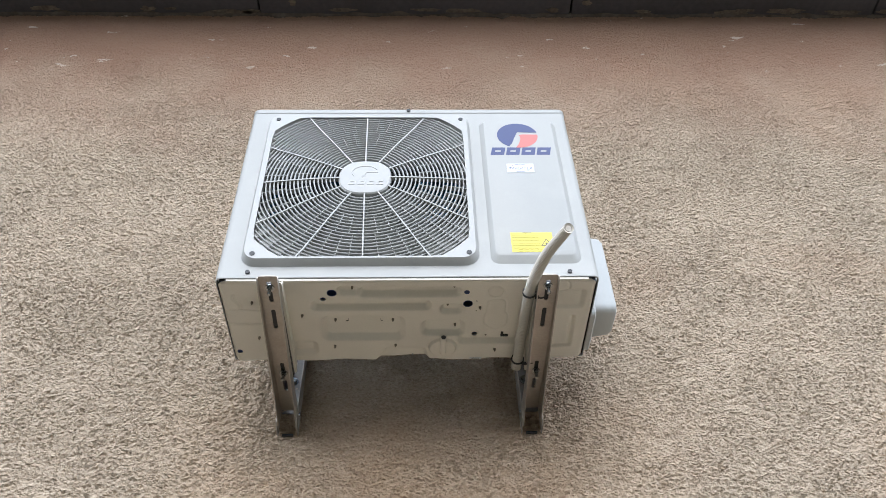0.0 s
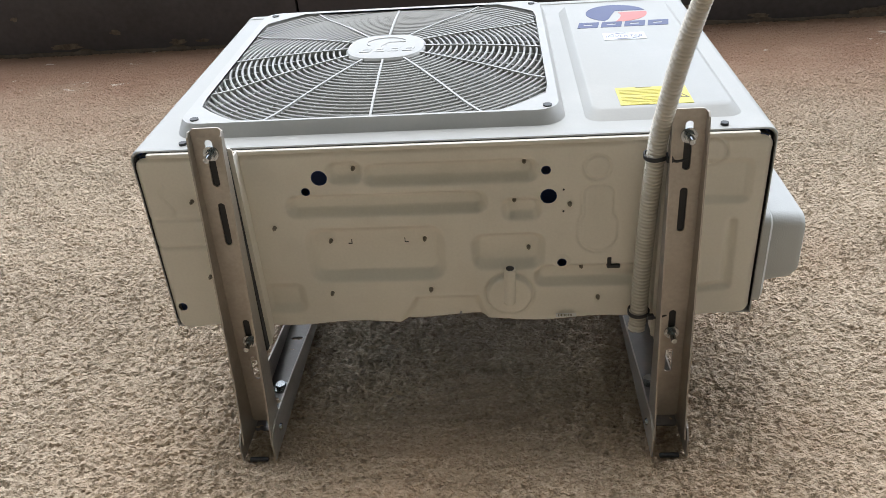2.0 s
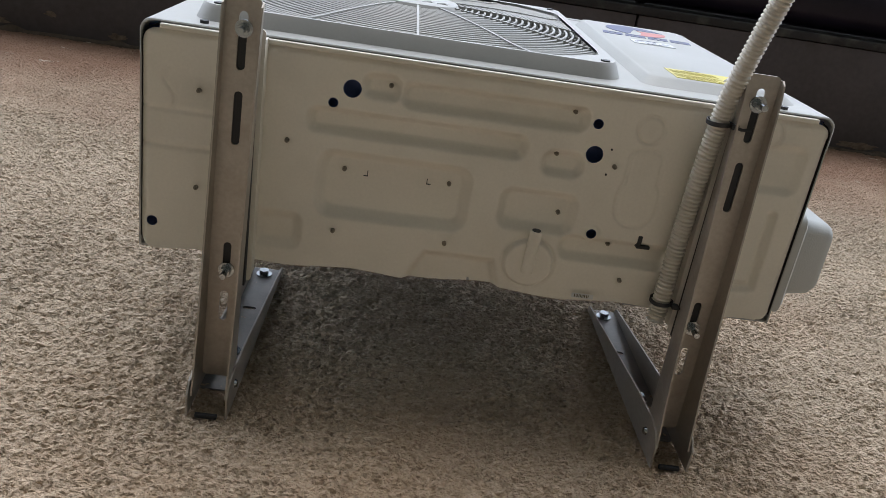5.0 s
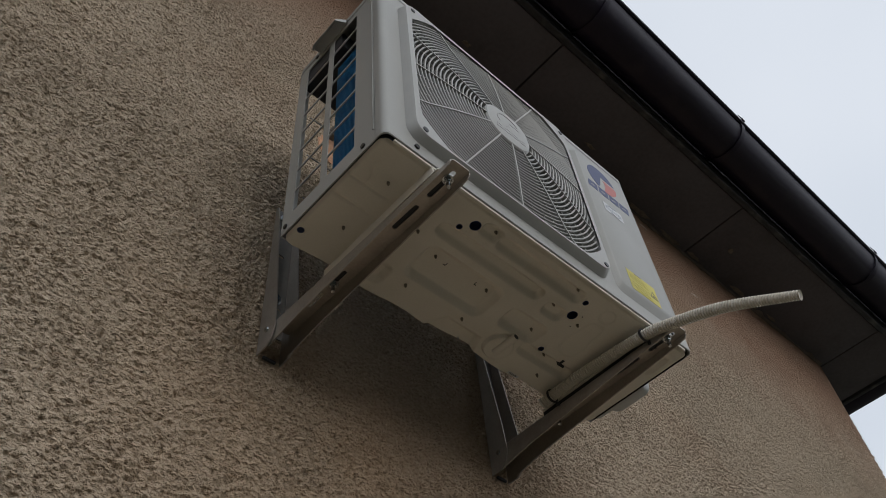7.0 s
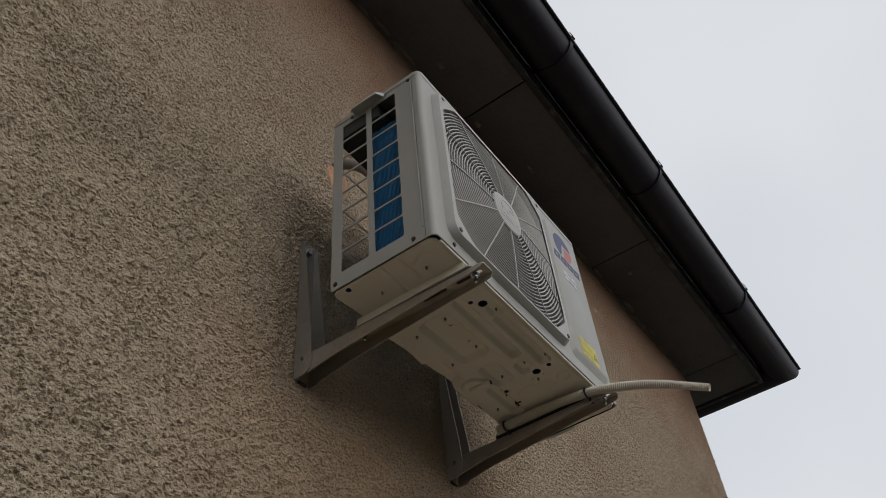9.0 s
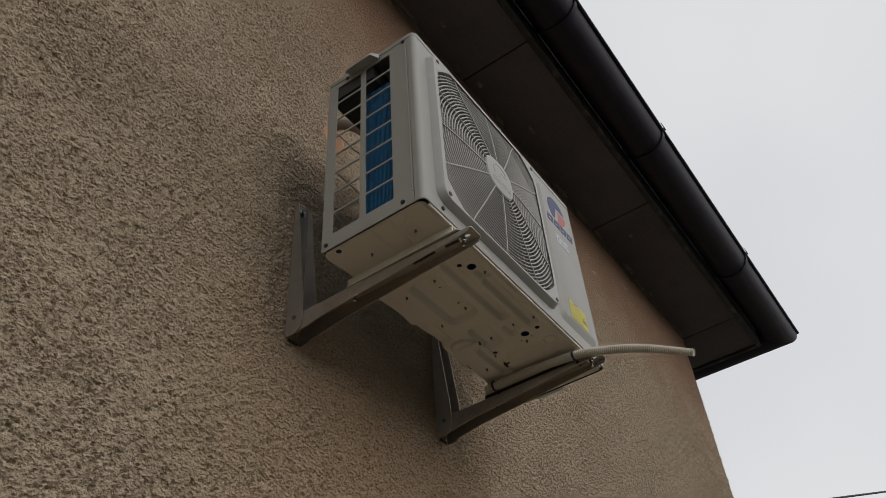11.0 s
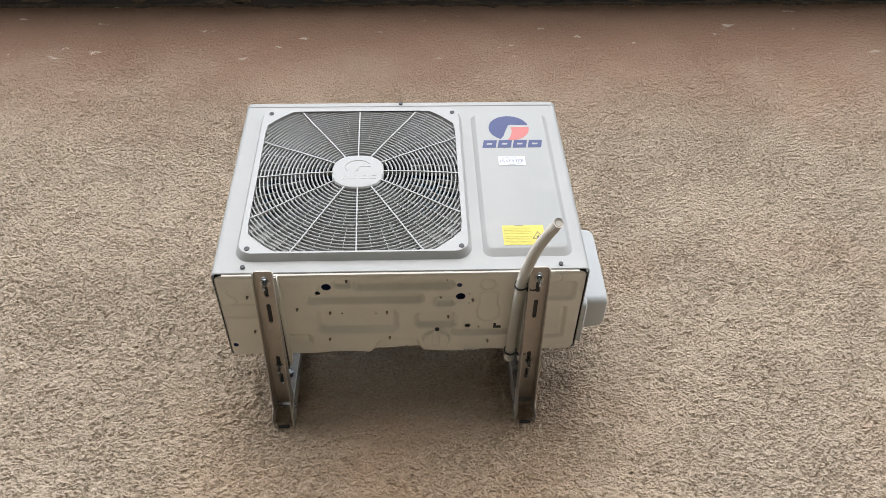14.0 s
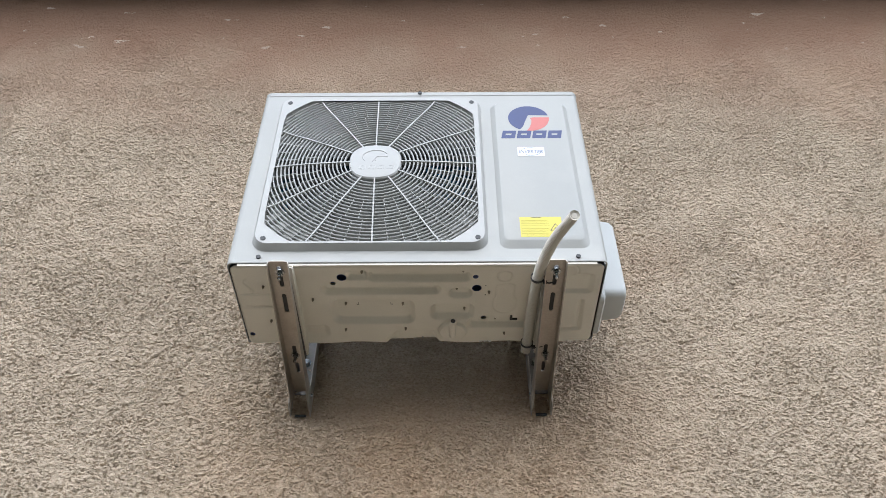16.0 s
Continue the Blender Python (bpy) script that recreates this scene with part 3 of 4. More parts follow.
def fan_grille():
    yf = Y0 - 0.016
    outer0, outer1, outer2 = (rounded(-0.3855 + e, 0.0715 - e, 2.7305 + e, 3.2065 - e, 0.030 - e / 2) for e in (0.0, 0.005, 0.0075))
    skirt = sweep_profile([[(u, Y0 + 0.0005, v) for u, v in outer0], [(u, yf + 0.004, v) for u, v in outer1], [(u, yf, v) for u, v in outer2]])
    hole = opening(0.2105, 0.2235, 0.271)
    rim = plate(outer2, [hole], FRONT(yf), 0.003)
    inner = sweep_profile([[(u, yf, v) for u, v in hole], [(u, Y0 + 0.004, v) for u, v in hole]])
    fr = part("grille_frame", join(skirt, rim, inner), GRILLE, ac)

    def dome(r):
        return yf + 0.003 - 0.012 * max(0.0, 1 - (r / 0.22) ** 2)

    def inside(u, v):
        return abs(u) < 0.2110 and abs(v) < 0.2240 and math.hypot(u, v) < 0.2715

    r = 0.064
    while r < 0.270:
        n = 144
        y, t, d = dome(r), 0.0014, 0.0088 if r < 0.228 else 0.0060
        keep = [inside(r * math.cos(2 * math.pi * (k + 0.5) / n), r * math.sin(2 * math.pi * (k + 0.5) / n)) for k in range(n)]
        if all(keep):
            runs = [list(range(n + 1))]
        else:
            first = next(k for k in range(n) if keep[k] and not keep[k - 1])
            runs, run = [], []
            for k in range(first, first + n):
                if keep[k % n]:
                    run = run or [k]
                    run.append(k + 1)
                elif run:
                    runs.append(run)
                    run = []
            if run:
                runs.append(run)
        for run in runs:
            loops = []
            for k in run:
                c, s = math.cos(2 * math.pi * k / n), math.sin(2 * math.pi * k / n)
                loops.append([(FX + (r + e) * c, y + w, FZ + (r + e) * s) for e, w in ((-t, 0.001), (0, 0), (t, 0.001), (t * 0.7, d), (-t * 0.7, d))])
            part("grille_ring", sweep_profile(loops), GRILLE, fr)
        r += 0.0083

    def spoke(a, r0, r1, wide, lift, name):
        c, s = math.cos(a), math.sin(a)
        loops = []
        m = 8
        for i in range(m + 1):
            rr = r0 + (r1 - r0) * i / m
            y = dome(rr) - lift
            loops.append([(FX + rr * c - e * s, y + w, FZ + rr * s + e * c) for e, w in ((-wide, 0), (wide, 0), (wide * 0.8, 0.011), (-wide * 0.8, 0.011))])
        bm = sweep_profile(loops)
        part(name, bm, GRILLE, fr)

    def reach(a):
        return min(0.271, 0.2110 / max(1e-6, abs(math.cos(a))), 0.2240 / max(1e-6, abs(math.sin(a))))

    for k in range(12):
        a = radians(30 * k + 1)
        spoke(a, 0.045, reach(a), 0.0014, 0.001, "spoke")
        for off, r0, r1 in ((10, 0.115, 0.165), (20, 0.115, 0.165), (8, 0.165, 0.3), (16, 0.17, 0.3), (23, 0.165, 0.3)):
            b = a + radians(off)
            if min(reach(b), r1) > r0 + 0.01:
                spoke(b, r0, min(reach(b), r1), 0.0007, -0.0025, "short_spoke")
    # oval badge in the middle, with a blank raised mark
    n = 40
    def oval(k, sx, sz):
        a = 2 * math.pi * k / n
        e = 2.5
        c, s = math.cos(a), math.sin(a)
        d = (abs(c / sx) ** e + abs(s / sz) ** e) ** (-1 / e)
        return FX + d * c, FZ + d * s
    yb = dome(0) - 0.001
    loops = [[(oval(k, sx, sz)[0], y, oval(k, sx, sz)[1]) for k in range(n)] for sx, sz, y in ((0.0550, 0.0535, yb + 0.014), (0.0545, 0.053, yb + 0.003), (0.052, 0.0505, yb), (0.047, 0.0455, yb - 0.001), (0.001, 0.001, yb - 0.0015))]
    hub = part("badge", sweep_profile(loops), GRILLE, fr)
    arc = [Vector((FX + 0.027 * math.cos(radians(a)), yb - 0.0012, FZ + 0.012 + 0.021 * math.sin(radians(a)))) for a in range(25, 216, 10)]
    part("raised_mark", tube(arc, 0.0010, n=8), GRILLE, hub)
    part("raised_mark", tube([Vector((FX + 0.026, yb - 0.0012, FZ + 0.012)), Vector((FX + 0.003, yb - 0.0012, FZ + 0.012)), Vector((FX - 0.006, yb - 0.0012, FZ - 0.004))], 0.0010, n=8), GRILLE, hub)
    for k in range(4):
        x = FX - 0.034 + 0.0195 * k
        part("raised_mark", plate([(x, FZ - 0.027), (x + 0.014, FZ - 0.027), (x + 0.0165, FZ - 0.014), (x + 0.0025, FZ - 0.014)], [[(x + 0.0035, FZ - 0.0235), (x + 0.012, FZ - 0.0235), (x + 0.013, FZ - 0.0175), (x + 0.0045, FZ - 0.0175)]], FRONT(yb - 0.0017), 0.0015), GRILLE, hub)
    for u, v in ((-0.361, 3.181), (0.0505, 3.181), (-0.361, 2.7505), (0.0505, 2.7505)):
        bm = rod((u, yf - 0.0015, v), (u, yf + 0.002, v), 0.0052, n=14)
        part("screw", bm, SCREW, fr)


def fan_and_inside():
    # bell mouth
    n = 60
    loops = [[(FX + r * math.cos(2 * math.pi * k / n), y, FZ + r * math.sin(2 * math.pi * k / n)) for k in range(n)] for r, y in ((0.236, Y0 + 0.0020), (0.226, Y0 + 0.0035), (0.217, Y0 + 0.010), (0.211, Y0 + 0.022), (0.207, Y0 + 0.050))]
    part("bell_mouth", sweep_profile(loops), PAINT, ac)
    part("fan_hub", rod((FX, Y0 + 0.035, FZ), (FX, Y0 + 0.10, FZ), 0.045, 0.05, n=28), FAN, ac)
    for b in range(3):
        bm = bmesh.new()
        rows = []
        for i in range(9):
            r = 0.045 + (0.196 - 0.045) * i / 8
            row = []
            for j in range(9):
                a = radians(120 * b + 20 + (8 + 4 * i / 8) * j + 14 * i / 8)
                row.append(bm.verts.new((FX + r * math.cos(a), Y0 + 0.04 + 0.055 * j / 8 + 0.006 * math.sin(j / 8 * math.pi), FZ + r * math.sin(a))))
            rows.append(row)
        for p, q in zip(rows, rows[1:]):
            for j in range(8):
                bm.faces.new((p[j], p[j + 1], q[j + 1], q[j]))
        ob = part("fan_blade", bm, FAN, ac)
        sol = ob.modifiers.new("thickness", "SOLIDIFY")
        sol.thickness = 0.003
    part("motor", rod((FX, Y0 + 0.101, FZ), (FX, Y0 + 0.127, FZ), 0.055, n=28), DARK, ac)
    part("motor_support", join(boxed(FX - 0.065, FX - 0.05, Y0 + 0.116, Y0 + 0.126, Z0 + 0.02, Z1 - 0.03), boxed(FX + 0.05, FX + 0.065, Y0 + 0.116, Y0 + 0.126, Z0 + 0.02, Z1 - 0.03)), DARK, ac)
    # blue finned coil: slab across the unit with a deeper bend at the left end
    cx0, cx1, cz0, cz1 = -0.402, 0.115, Z0 + 0.02, Z1 - 0.088
    coil = part("coil", join(boxed(cx0 + 0.03, cx1, 1.228, 1.248, cz0, cz1), boxed(cx0 + 0.002, cx0 + 0.03, 1.158, 1.256, cz0, cz1)), COIL, ac, "condenser coil with blue coated fins")
    bm = bmesh.new()
    x = cx0 + 0.035
    while x < cx1:
        box(bm, x, x + 0.0008, 1.225, 1.251, cz0, cz1)
        x += 0.0045
    y = 1.158
    while y < 1.256:
        box(bm, cx0, cx0 + 0.003, y, y + 0.0009, cz0, cz1)
        y += 0.0034
    tagged(part("fin_pack", bm, COIL, coil, smooth=False), kind="stuff")
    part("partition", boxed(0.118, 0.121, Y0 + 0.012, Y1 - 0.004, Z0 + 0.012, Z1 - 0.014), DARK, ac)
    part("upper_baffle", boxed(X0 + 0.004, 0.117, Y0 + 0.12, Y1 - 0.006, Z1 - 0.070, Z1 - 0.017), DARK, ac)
    part("right_panel", boxed(X1 - 0.0015, X1, Y0 + 0.036, Y1, Z0 + 0.004, Z1 - 0.012), PAINT, ac)
    part("rear_panel", boxed(0.122, X1 - 0.002, Y1 - 0.003, Y1 - 0.001, Z0 + 0.004, Z1 - 0.012), PAINT, ac)
    for x in (-0.30, -0.22, -0.14, -0.06, 0.02, 0.09):
        part("rear_guard_wire", rod((x, Y1 - 0.006, Z0 + 0.008), (x, Y1 - 0.006, Z1 - 0.014), 0.0016, n=8), GRILLE, ac)
    for z in (Z0 + 0.13, Z0 + 0.26, Z0 + 0.39):
        part("rear_guard_wire", rod((X0 + 0.03, Y1 - 0.003, z), (0.12, Y1 - 0.003, z), 0.0016, n=8), GRILLE, ac)


def left_side():
    """Side panel with two columns of eight openings."""
    holes = []
    za, zb = Z0 + 0.038, Z1 - 0.030
    h = (zb - za) / 8
    for y0, y1 in ((1.167, 1.236), (1.250, 1.319)):
        for k in range(8):
            holes.append(rounded(y0, y1, za + k * h + 0.0022, za + (k + 1) * h - 0.0022, 0.004, 3))
    side = plate([(Y0 + 0.0222, Z0 + 0.003), (Y1, Z0 + 0.003), (Y1, Z1 - 0.012), (Y0 + 0.0222, Z1 - 0.012)], holes, SIDE(X0 + 0.0005), 0.0022)
    sp = part("side_panel", side, PAINT, ac)
    part("bead", boxed(X0 - 0.0015, X0 + 0.001, Y0 + 0.0236, Y0 + 0.0262, Z0 + 0.032, Z1 - 0.026, bevel=0.0007), PAINT, sp)
    part("rear_fold", boxed(X0 + 0.003, X0 + 0.022, Y1 - 0.0025, Y1, Z0 + 0.003, Z1 - 0.012), PAINT, sp)
    for y, z in ((Y1 - 0.012, Z0 + 0.016), (Y0 + 0.048, Z0 + 0.016), (Y1 - 0.055, Z1 - 0.018), (Y0 + 0.030, Z1 - 0.020)):
        part("screw", rod((X0 - 0.002, y, z), (X0 + 0.001, y, z), 0.0045, n=12), SCREW, sp)
    # grab handle at the top
    prof = [(0.0, 0.0), (-0.006, 0.003), (-0.022, -0.004), (-0.026, -0.016), (-0.023, -0.016), (-0.019, -0.008), (-0.005, -0.004), (0.0, -0.004)]
    loops = [[(X0 + u * s, y, Z1 - 0.016 + v) for u, v in prof] for y, s in ((1.192, 0.25), (1.202, 1.0), (1.27, 1.0), (1.279, 0.8))]
    bm = sweep_profile(loops)
    part("grab_handle", bm, PLASTIC, ac)


def top_cover():
    o = rounded(X0 - 0.0016, X1 + 0.0016, Y0 - 0.0014, Y1 + 0.006, 0.016)
    i1 = rounded(X0 + 0.002, X1 - 0.002, Y0 + 0.002, Y1 + 0.002, 0.02)
    bm = sweep_profile([[(u, v, Z1 - 0.0165) for u, v in rounded(X0 - 0.0002, X1 + 0.0002, Y0 - 0.0002, Y1 + 0.005, 0.014)], [(u, v, Z1 - 0.015) for u, v in o], [(u, v, Z1 - 0.003) for u, v in o], [(u, v, Z1) for u, v in i1]])
    bm.verts.ensure_lookup_table()
    n = len(o)
    bm.faces.new([bm.verts[3 * n + k] for k in range(n)])
    top = part("top_cover", bm, PAINT, ac)
    part("screw", rod((-0.068, Y0 - 0.005, Z1 - 0.008), (-0.068, Y0 - 0.002, Z1 - 0.008), 0.0045, n=12), SCREW, top)


def base_pan():
    """Pressed base: a sheet with pressed-in fields, grooves and holes."""
    step = 0.0017
    px0, px1, py0, py1 = X0 + 0.0038, X1 - 0.0044, Y0 + 0.0085, Y1 - 0.003
    xs, ys = np.arange(px0, px1 + step / 2, step), np.arange(py0, py1 + step / 2, step)
    gx, gy = np.meshgrid(xs, ys)

    def sdf(x0, x1, y0, y1, r):
        qx, qy = np.abs(gx - (x0 + x1) / 2) - (x1 - x0) / 2 + r, np.abs(gy - (y0 + y1) / 2) - (y1 - y0) / 2 + r
        return np.hypot(np.maximum(qx, 0), np.maximum(qy, 0)) + np.minimum(np.maximum(qx, qy), 0) - r

    def smooth(d, w):
        t = np.clip(0.5 - d / w, 0, 1)
        return t * t * (3 - 2 * t)

    def recess(x0, x1, y0, y1, r, high, wall=0.009):
        """A tray pressed up into the sheet, with sloping walls."""
        t = np.clip(-sdf(x0, x1, y0, y1, r) / wall, 0, 1)
        return high * (0.8 * t + 0.2 * t * t * (3 - 2 * t))

    z = np.zeros_like(gx)
    trays = ((-0.163, 0.038, 1.123, 1.153, 0.013, 0.0128, 0.0082), (-0.257, -0.021, 1.161, 1.191, 0.013, 0.0128, 0.0082), (-0.203, -0.160, 1.119, 1.148, 0.012, 0.0098, 0.0080),
             (-0.242, -0.073, 1.205, 1.283, 0.020, 0.0128, 0.0115), (-0.006, 0.042, 1.172, 1.203, 0.013, 0.0102, 0.0080), (-0.043, 0.046, 1.219, 1.270, 0.016, 0.0116, 0.0095),
             (0.031, 0.162, 1.265, 1.297, 0.014, 0.0114, 0.0086), (-0.308, -0.250, 1.281, 1.327, 0.014, 0.0075, 0.012), (0.212, 0.277, 1.132, 1.190, 0.012, 0.0060, 0.009))
    for tray in trays:
        z = np.maximum(z, recess(*tray))
    # notch pressed up at the rear edge
    side = np.minimum(gx - (-0.127 + 0.6 * (1.335 - gy)), (-0.031 - 0.3 * (1.335 - gy)) - gx)
    z = np.maximum(z, 0.011 * smooth(-np.minimum(side, gy - 1.311), 0.012))
    # bent groove at the end beside the valves
    for (ax, ay), (bx, by) in (((0.258, 1.214), (0.260, 1.298)), ((0.260, 1.300), (0.222, 1.304))):
        t = np.clip(((gx - ax) * (bx - ax) + (gy - ay) * (by - ay)) / ((bx - ax) ** 2 + (by - ay) ** 2), 0, 1)
        z = np.maximum(z, 0.0060 * smooth(np.hypot(gx - ax - t * (bx - ax), gy - ay - t * (by - ay)) - 0.004, 0.008))
    # steps and a crooked crease on the end beside the fins
    for yc, high in ((1.187, 0.0022), (1.226, 0.0026)):
        z += high * smooth(sdf(-0.430, -0.342, yc - 0.0020, yc + 0.0020, 0.001), 0.006)
    z += 0.0022 * smooth(np.abs(gx + 0.396 + 0.006 * np.sin((gy - 1.14) * 130)) - 0.001 + 9 * np.maximum(0, np.abs(gy - 1.163) - 0.022), 0.006)
    for cx, cy, r in ((0.103, 1.138, 0.0145), (0.226, 1.125, 0.017), (0.002, 1.305, 0.029)):
        z += 0.0034 * smooth(np.abs(np.hypot(gx - cx, gy - cy) - r) - 0.0006, 0.0042)
    z += 0.0026 * smooth(np.abs(np.minimum(sdf(0.084, 0.130, 1.190, 1.248, 0.022), sdf(0.088, 0.124, 1.160, 1.215, 0.012))) - 0.0006, 0.0042)
    z += 0.0030 * smooth(np.minimum(np.minimum(gx - px0, px1 - gx), gy - py0) - 0.003, 0.006)
    z -= 0.0060 * smooth(np.hypot(gx - 0.002, gy - 1.305) - 0.0275, 0.004)
    edge = 0.0025 * np.sin(gx * 41) * smooth(py1 - gy - 0.012, 0.02)
    holes = ((-0.212, 1.139, 0.0094), (-0.230, 1.156, 0.0052), (0.046, 1.139, 0.0055), (0.049, 1.172, 0.0094), (0.065, 1.261, 0.0056), (-0.412, 1.313, 0.0058))
    z *= 1 - smooth(np.hypot(gx - 0.065, gy - 1.261) - 0.0105, 0.006)
    z -= 0.0015 * smooth(np.hypot(gx - 0.065, gy - 1.261) - 0.009, 0.004)
    ux, uy = gx.copy(), gy + edge
    for cx, cy, r in holes:
        d = np.hypot(ux - cx, uy - cy)
        near = np.abs(d - r) < 0.72 * step
        k = np.where(near, r / np.maximum(d, 1e-6), 1.0)
        ux, uy = cx + (ux - cx) * k, cy + (uy - cy) * k
    # round corners: pull the edge in, drop what lies outside
    rc, mx0, my0 = 0.014, (px0 + px1) / 2, (py0 + py1) / 2
    qx, qy = np.abs(ux - mx0) - (px1 - px0) / 2 + rc, np.abs(uy - edge - my0) - (py1 - py0) / 2 + rc
    dc = np.hypot(qx, qy)
    corner = (qx > 0) & (qy > 0)
    near = corner & (np.abs(dc - rc) < 0.75 * step)
    k = np.where(near, rc / np.maximum(dc, 1e-6), 1.0)
    ux, uy = ux + np.where(near, np.sign(ux - mx0) * qx * (k - 1), 0), uy + np.where(near, np.sign(uy - my0) * qy * (k - 1), 0)
    out = corner & (dc > rc + 0.74 * step)
    for cx, cy, r in holes:
        out |= np.hypot(ux - cx, uy - cy) < r * 0.985
    ny, nx = gx.shape
    bm = bmesh.new()
    vs = [[bm.verts.new((ux[j, i], uy[j, i], Z0 + z[j, i])) for i in range(nx)] for j in range(ny)]
    for j in range(ny - 1):
        for i in range(nx - 1):
            if not out[j:j + 2, i:i + 2].any():
                bm.faces.new((vs[j][i], vs[j + 1][i], vs[j + 1][i + 1], vs[j][i + 1]))
    bmesh.ops.delete(bm, geom=[v for v in bm.verts if not v.link_faces], context="VERTS")
    me = bpy.data.meshes.new("base_pan")
    c = Vector(((px0 + px1) / 2, (py0 + py1) / 2, Z0))
    bmesh.ops.translate(bm, vec=-c, verts=bm.verts)
    bm.to_mesh(me)
    bm.free()
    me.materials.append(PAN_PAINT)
    me.shade_smooth()
    pan = new("base_pan", me)
    PLACE[pan.name] = c
    pan.parent, pan.location = ac, c - PLACE[ac.name]
    part("pan_lining", boxed(px0, px1, py0, py1, Z0 + 0.020, Z0 + 0.022), NAVY, pan)
    # dark seal in the gap round the base
    lp = rounded(X0 + 0.0032, X1 - 0.0036, Y0 + 0.0056, Y1 - 0.012, 0.016)
    lp = [(X0 + 0.0032, Y1 - 0.012)] + lp[len(lp) // 2:] + [(X1 - 0.0036, Y1 - 0.012)]
    bm = sweep_profile([[(u, v, zz) for u, v in lp] for zz in (Z0 + 0.0005, Z0 + 0.014)], closed=False)
    part("seal", bm, BLACK, pan)
    def sheet(x, y):
        return Z0 + float(z[np.abs(ys - y).argmin(), np.abs(xs - x).argmin()])

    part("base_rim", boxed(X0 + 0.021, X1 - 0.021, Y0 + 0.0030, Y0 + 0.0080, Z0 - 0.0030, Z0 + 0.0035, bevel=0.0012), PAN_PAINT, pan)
    # drain spout, nubs and slits
    part("drain_spout", tube([Vector((0.003, 1.263, Z0 - 0.009)), Vector((0.002, 1.314, Z0 - 0.006))], 0.0068, n=18), PAN_PAINT, pan)
    part("spout_mouth", tube([Vector((0.003, 1.2622, Z0 - 0.009)), Vector((0.003, 1.2633, Z0 - 0.009))], 0.0048, n=18), DARK, pan)
    for x, y in ((-0.173, 1.132), (0.022, 1.132), (0.010, 1.178), (0.073, 1.182), (-0.274, 1.202), (-0.212, 1.229), (-0.098, 1.230), (0.026, 1.245), (0.089, 1.274), (-0.217, 1.297), (-0.094, 1.295), (0.109, 1.312), (-0.366, 1.163), (-0.366, 1.268)):
        zs = sheet(x, y)
        part("screw_tip", join(rod((x, y, zs + 0.002), (x, y, zs - 0.0040), 0.0028, 0.0023, n=10), rod((x, y, zs - 0.0038), (x, y, zs - 0.0070), 0.0018, 0.0010, n=8)), NUB, pan)
    for x, y in ((0.066, 1.164), (0.066, 1.192)):
        part("pin_hole", rod((x, y, Z0 - 0.0008), (x, y, Z0 + 0.004), 0.0012, n=8), BLACK, pan)
    for x in (-0.189, -0.120):
        s = 1 if x < -0.15 else -1
        zs = sheet(x, 1.2315)
        part("slit", join(boxed(x - 0.0022, x + 0.0022, 1.2335, 1.2345, zs - 0.0008, zs + 0.002), boxed(x + s * 0.0017, x + s * 0.0025, 1.228, 1.2345, zs - 0.0008, zs + 0.002)), BLACK, pan)
    za, zb = sheet(0.121, 1.262), sheet(0.130, 1.2695)
    hook = join(boxed(0.1185, 0.1235, 1.2565, 1.2680, za - 0.0012, za + 0.004, bevel=0.001), boxed(0.1185, 0.134, 1.2675, 1.2715, min(za, zb) - 0.0014, zb + 0.0035, bevel=0.001))
    part("slit", hook, BLACK, pan)
    lab = part("barcode_sticker", boxed(0.058, 0.083, 1.333, 1.3385, Z0 - 0.0052, Z0 - 0.0047), WHITE, pan)
    rs = random.Random(2)
    x = 0.061
    while x < 0.078:
        w = rs.uniform(0.0004, 0.0012)
        part("bar", boxed(x, x + w, 1.334, 1.3375, Z0 - 0.0055, Z0 - 0.0053), PRINT, lab)
        x += w + rs.uniform(0.0005, 0.0012)


def foot_rails():
    for x in (-0.318, 0.191):
        w, zr = 0.0185, Z0 - 0.0180
        bm = plate(rounded(x - w, x + w, 1.090, 1.362, 0.004, 3), [rounded(x - 0.008, x + 0.008, 1.10, 1.21, 0.006, 3), rounded(x - 0.008, x + 0.008, 1.30, 1.357, 0.006, 3)], FLAT(zr), 0.0020)
        for e in (-1, 1):
            box(bm, x + e * (w - 0.001) - 0.001, x + e * (w - 0.001) + 0.001, 1.10, 1.355, zr + 0.0021, Z0 - 0.0002)
        part("foot_rail", bm, PAN_PAINT, ac)
        part("rubber_strip", boxed(x - 0.0135, x + 0.0135, 1.088, 1.364, Z0 - 0.0278, zr - 0.0003), BLACK, ac)


def valve_cover():
    def loop(x, y0, y1, z0, z1, r):
        return [(x, u, v) for u, v in rounded(y0, y1, z0, z1, r)]
    loops = [loop(X1 + e, 1.212 + k, 1.334 - k, 2.706 + k, 2.956 - k, 0.012) for e, k in ((0.0005, 0.0), (0.009, 0.0), (0.0125, 0.004))]
    flange = sweep_profile(loops)
    loops = [loop(X1 + e, 1.222 + k, 1.322 - k, 2.728 + 0.8 * k, 2.948 - k, 0.014) for e, k in ((0.010, 0.0), (0.052, 0.005), (0.060, 0.010), (0.064, 0.021))]
    body = sweep_profile(loops)
    body.verts.ensure_lookup_table()
    n = len(loops[0])
    body.faces.new([body.verts[3 * n + k] for k in range(n)])
    part("valve_cover", join(flange, body), PLASTIC, ac, "pale grey plastic valve cover")
    part("screw", rod((X1, 1.17, 3.06), (X1 + 0.003, 1.17, 3.06), 0.005, n=12), STEEL, ac)


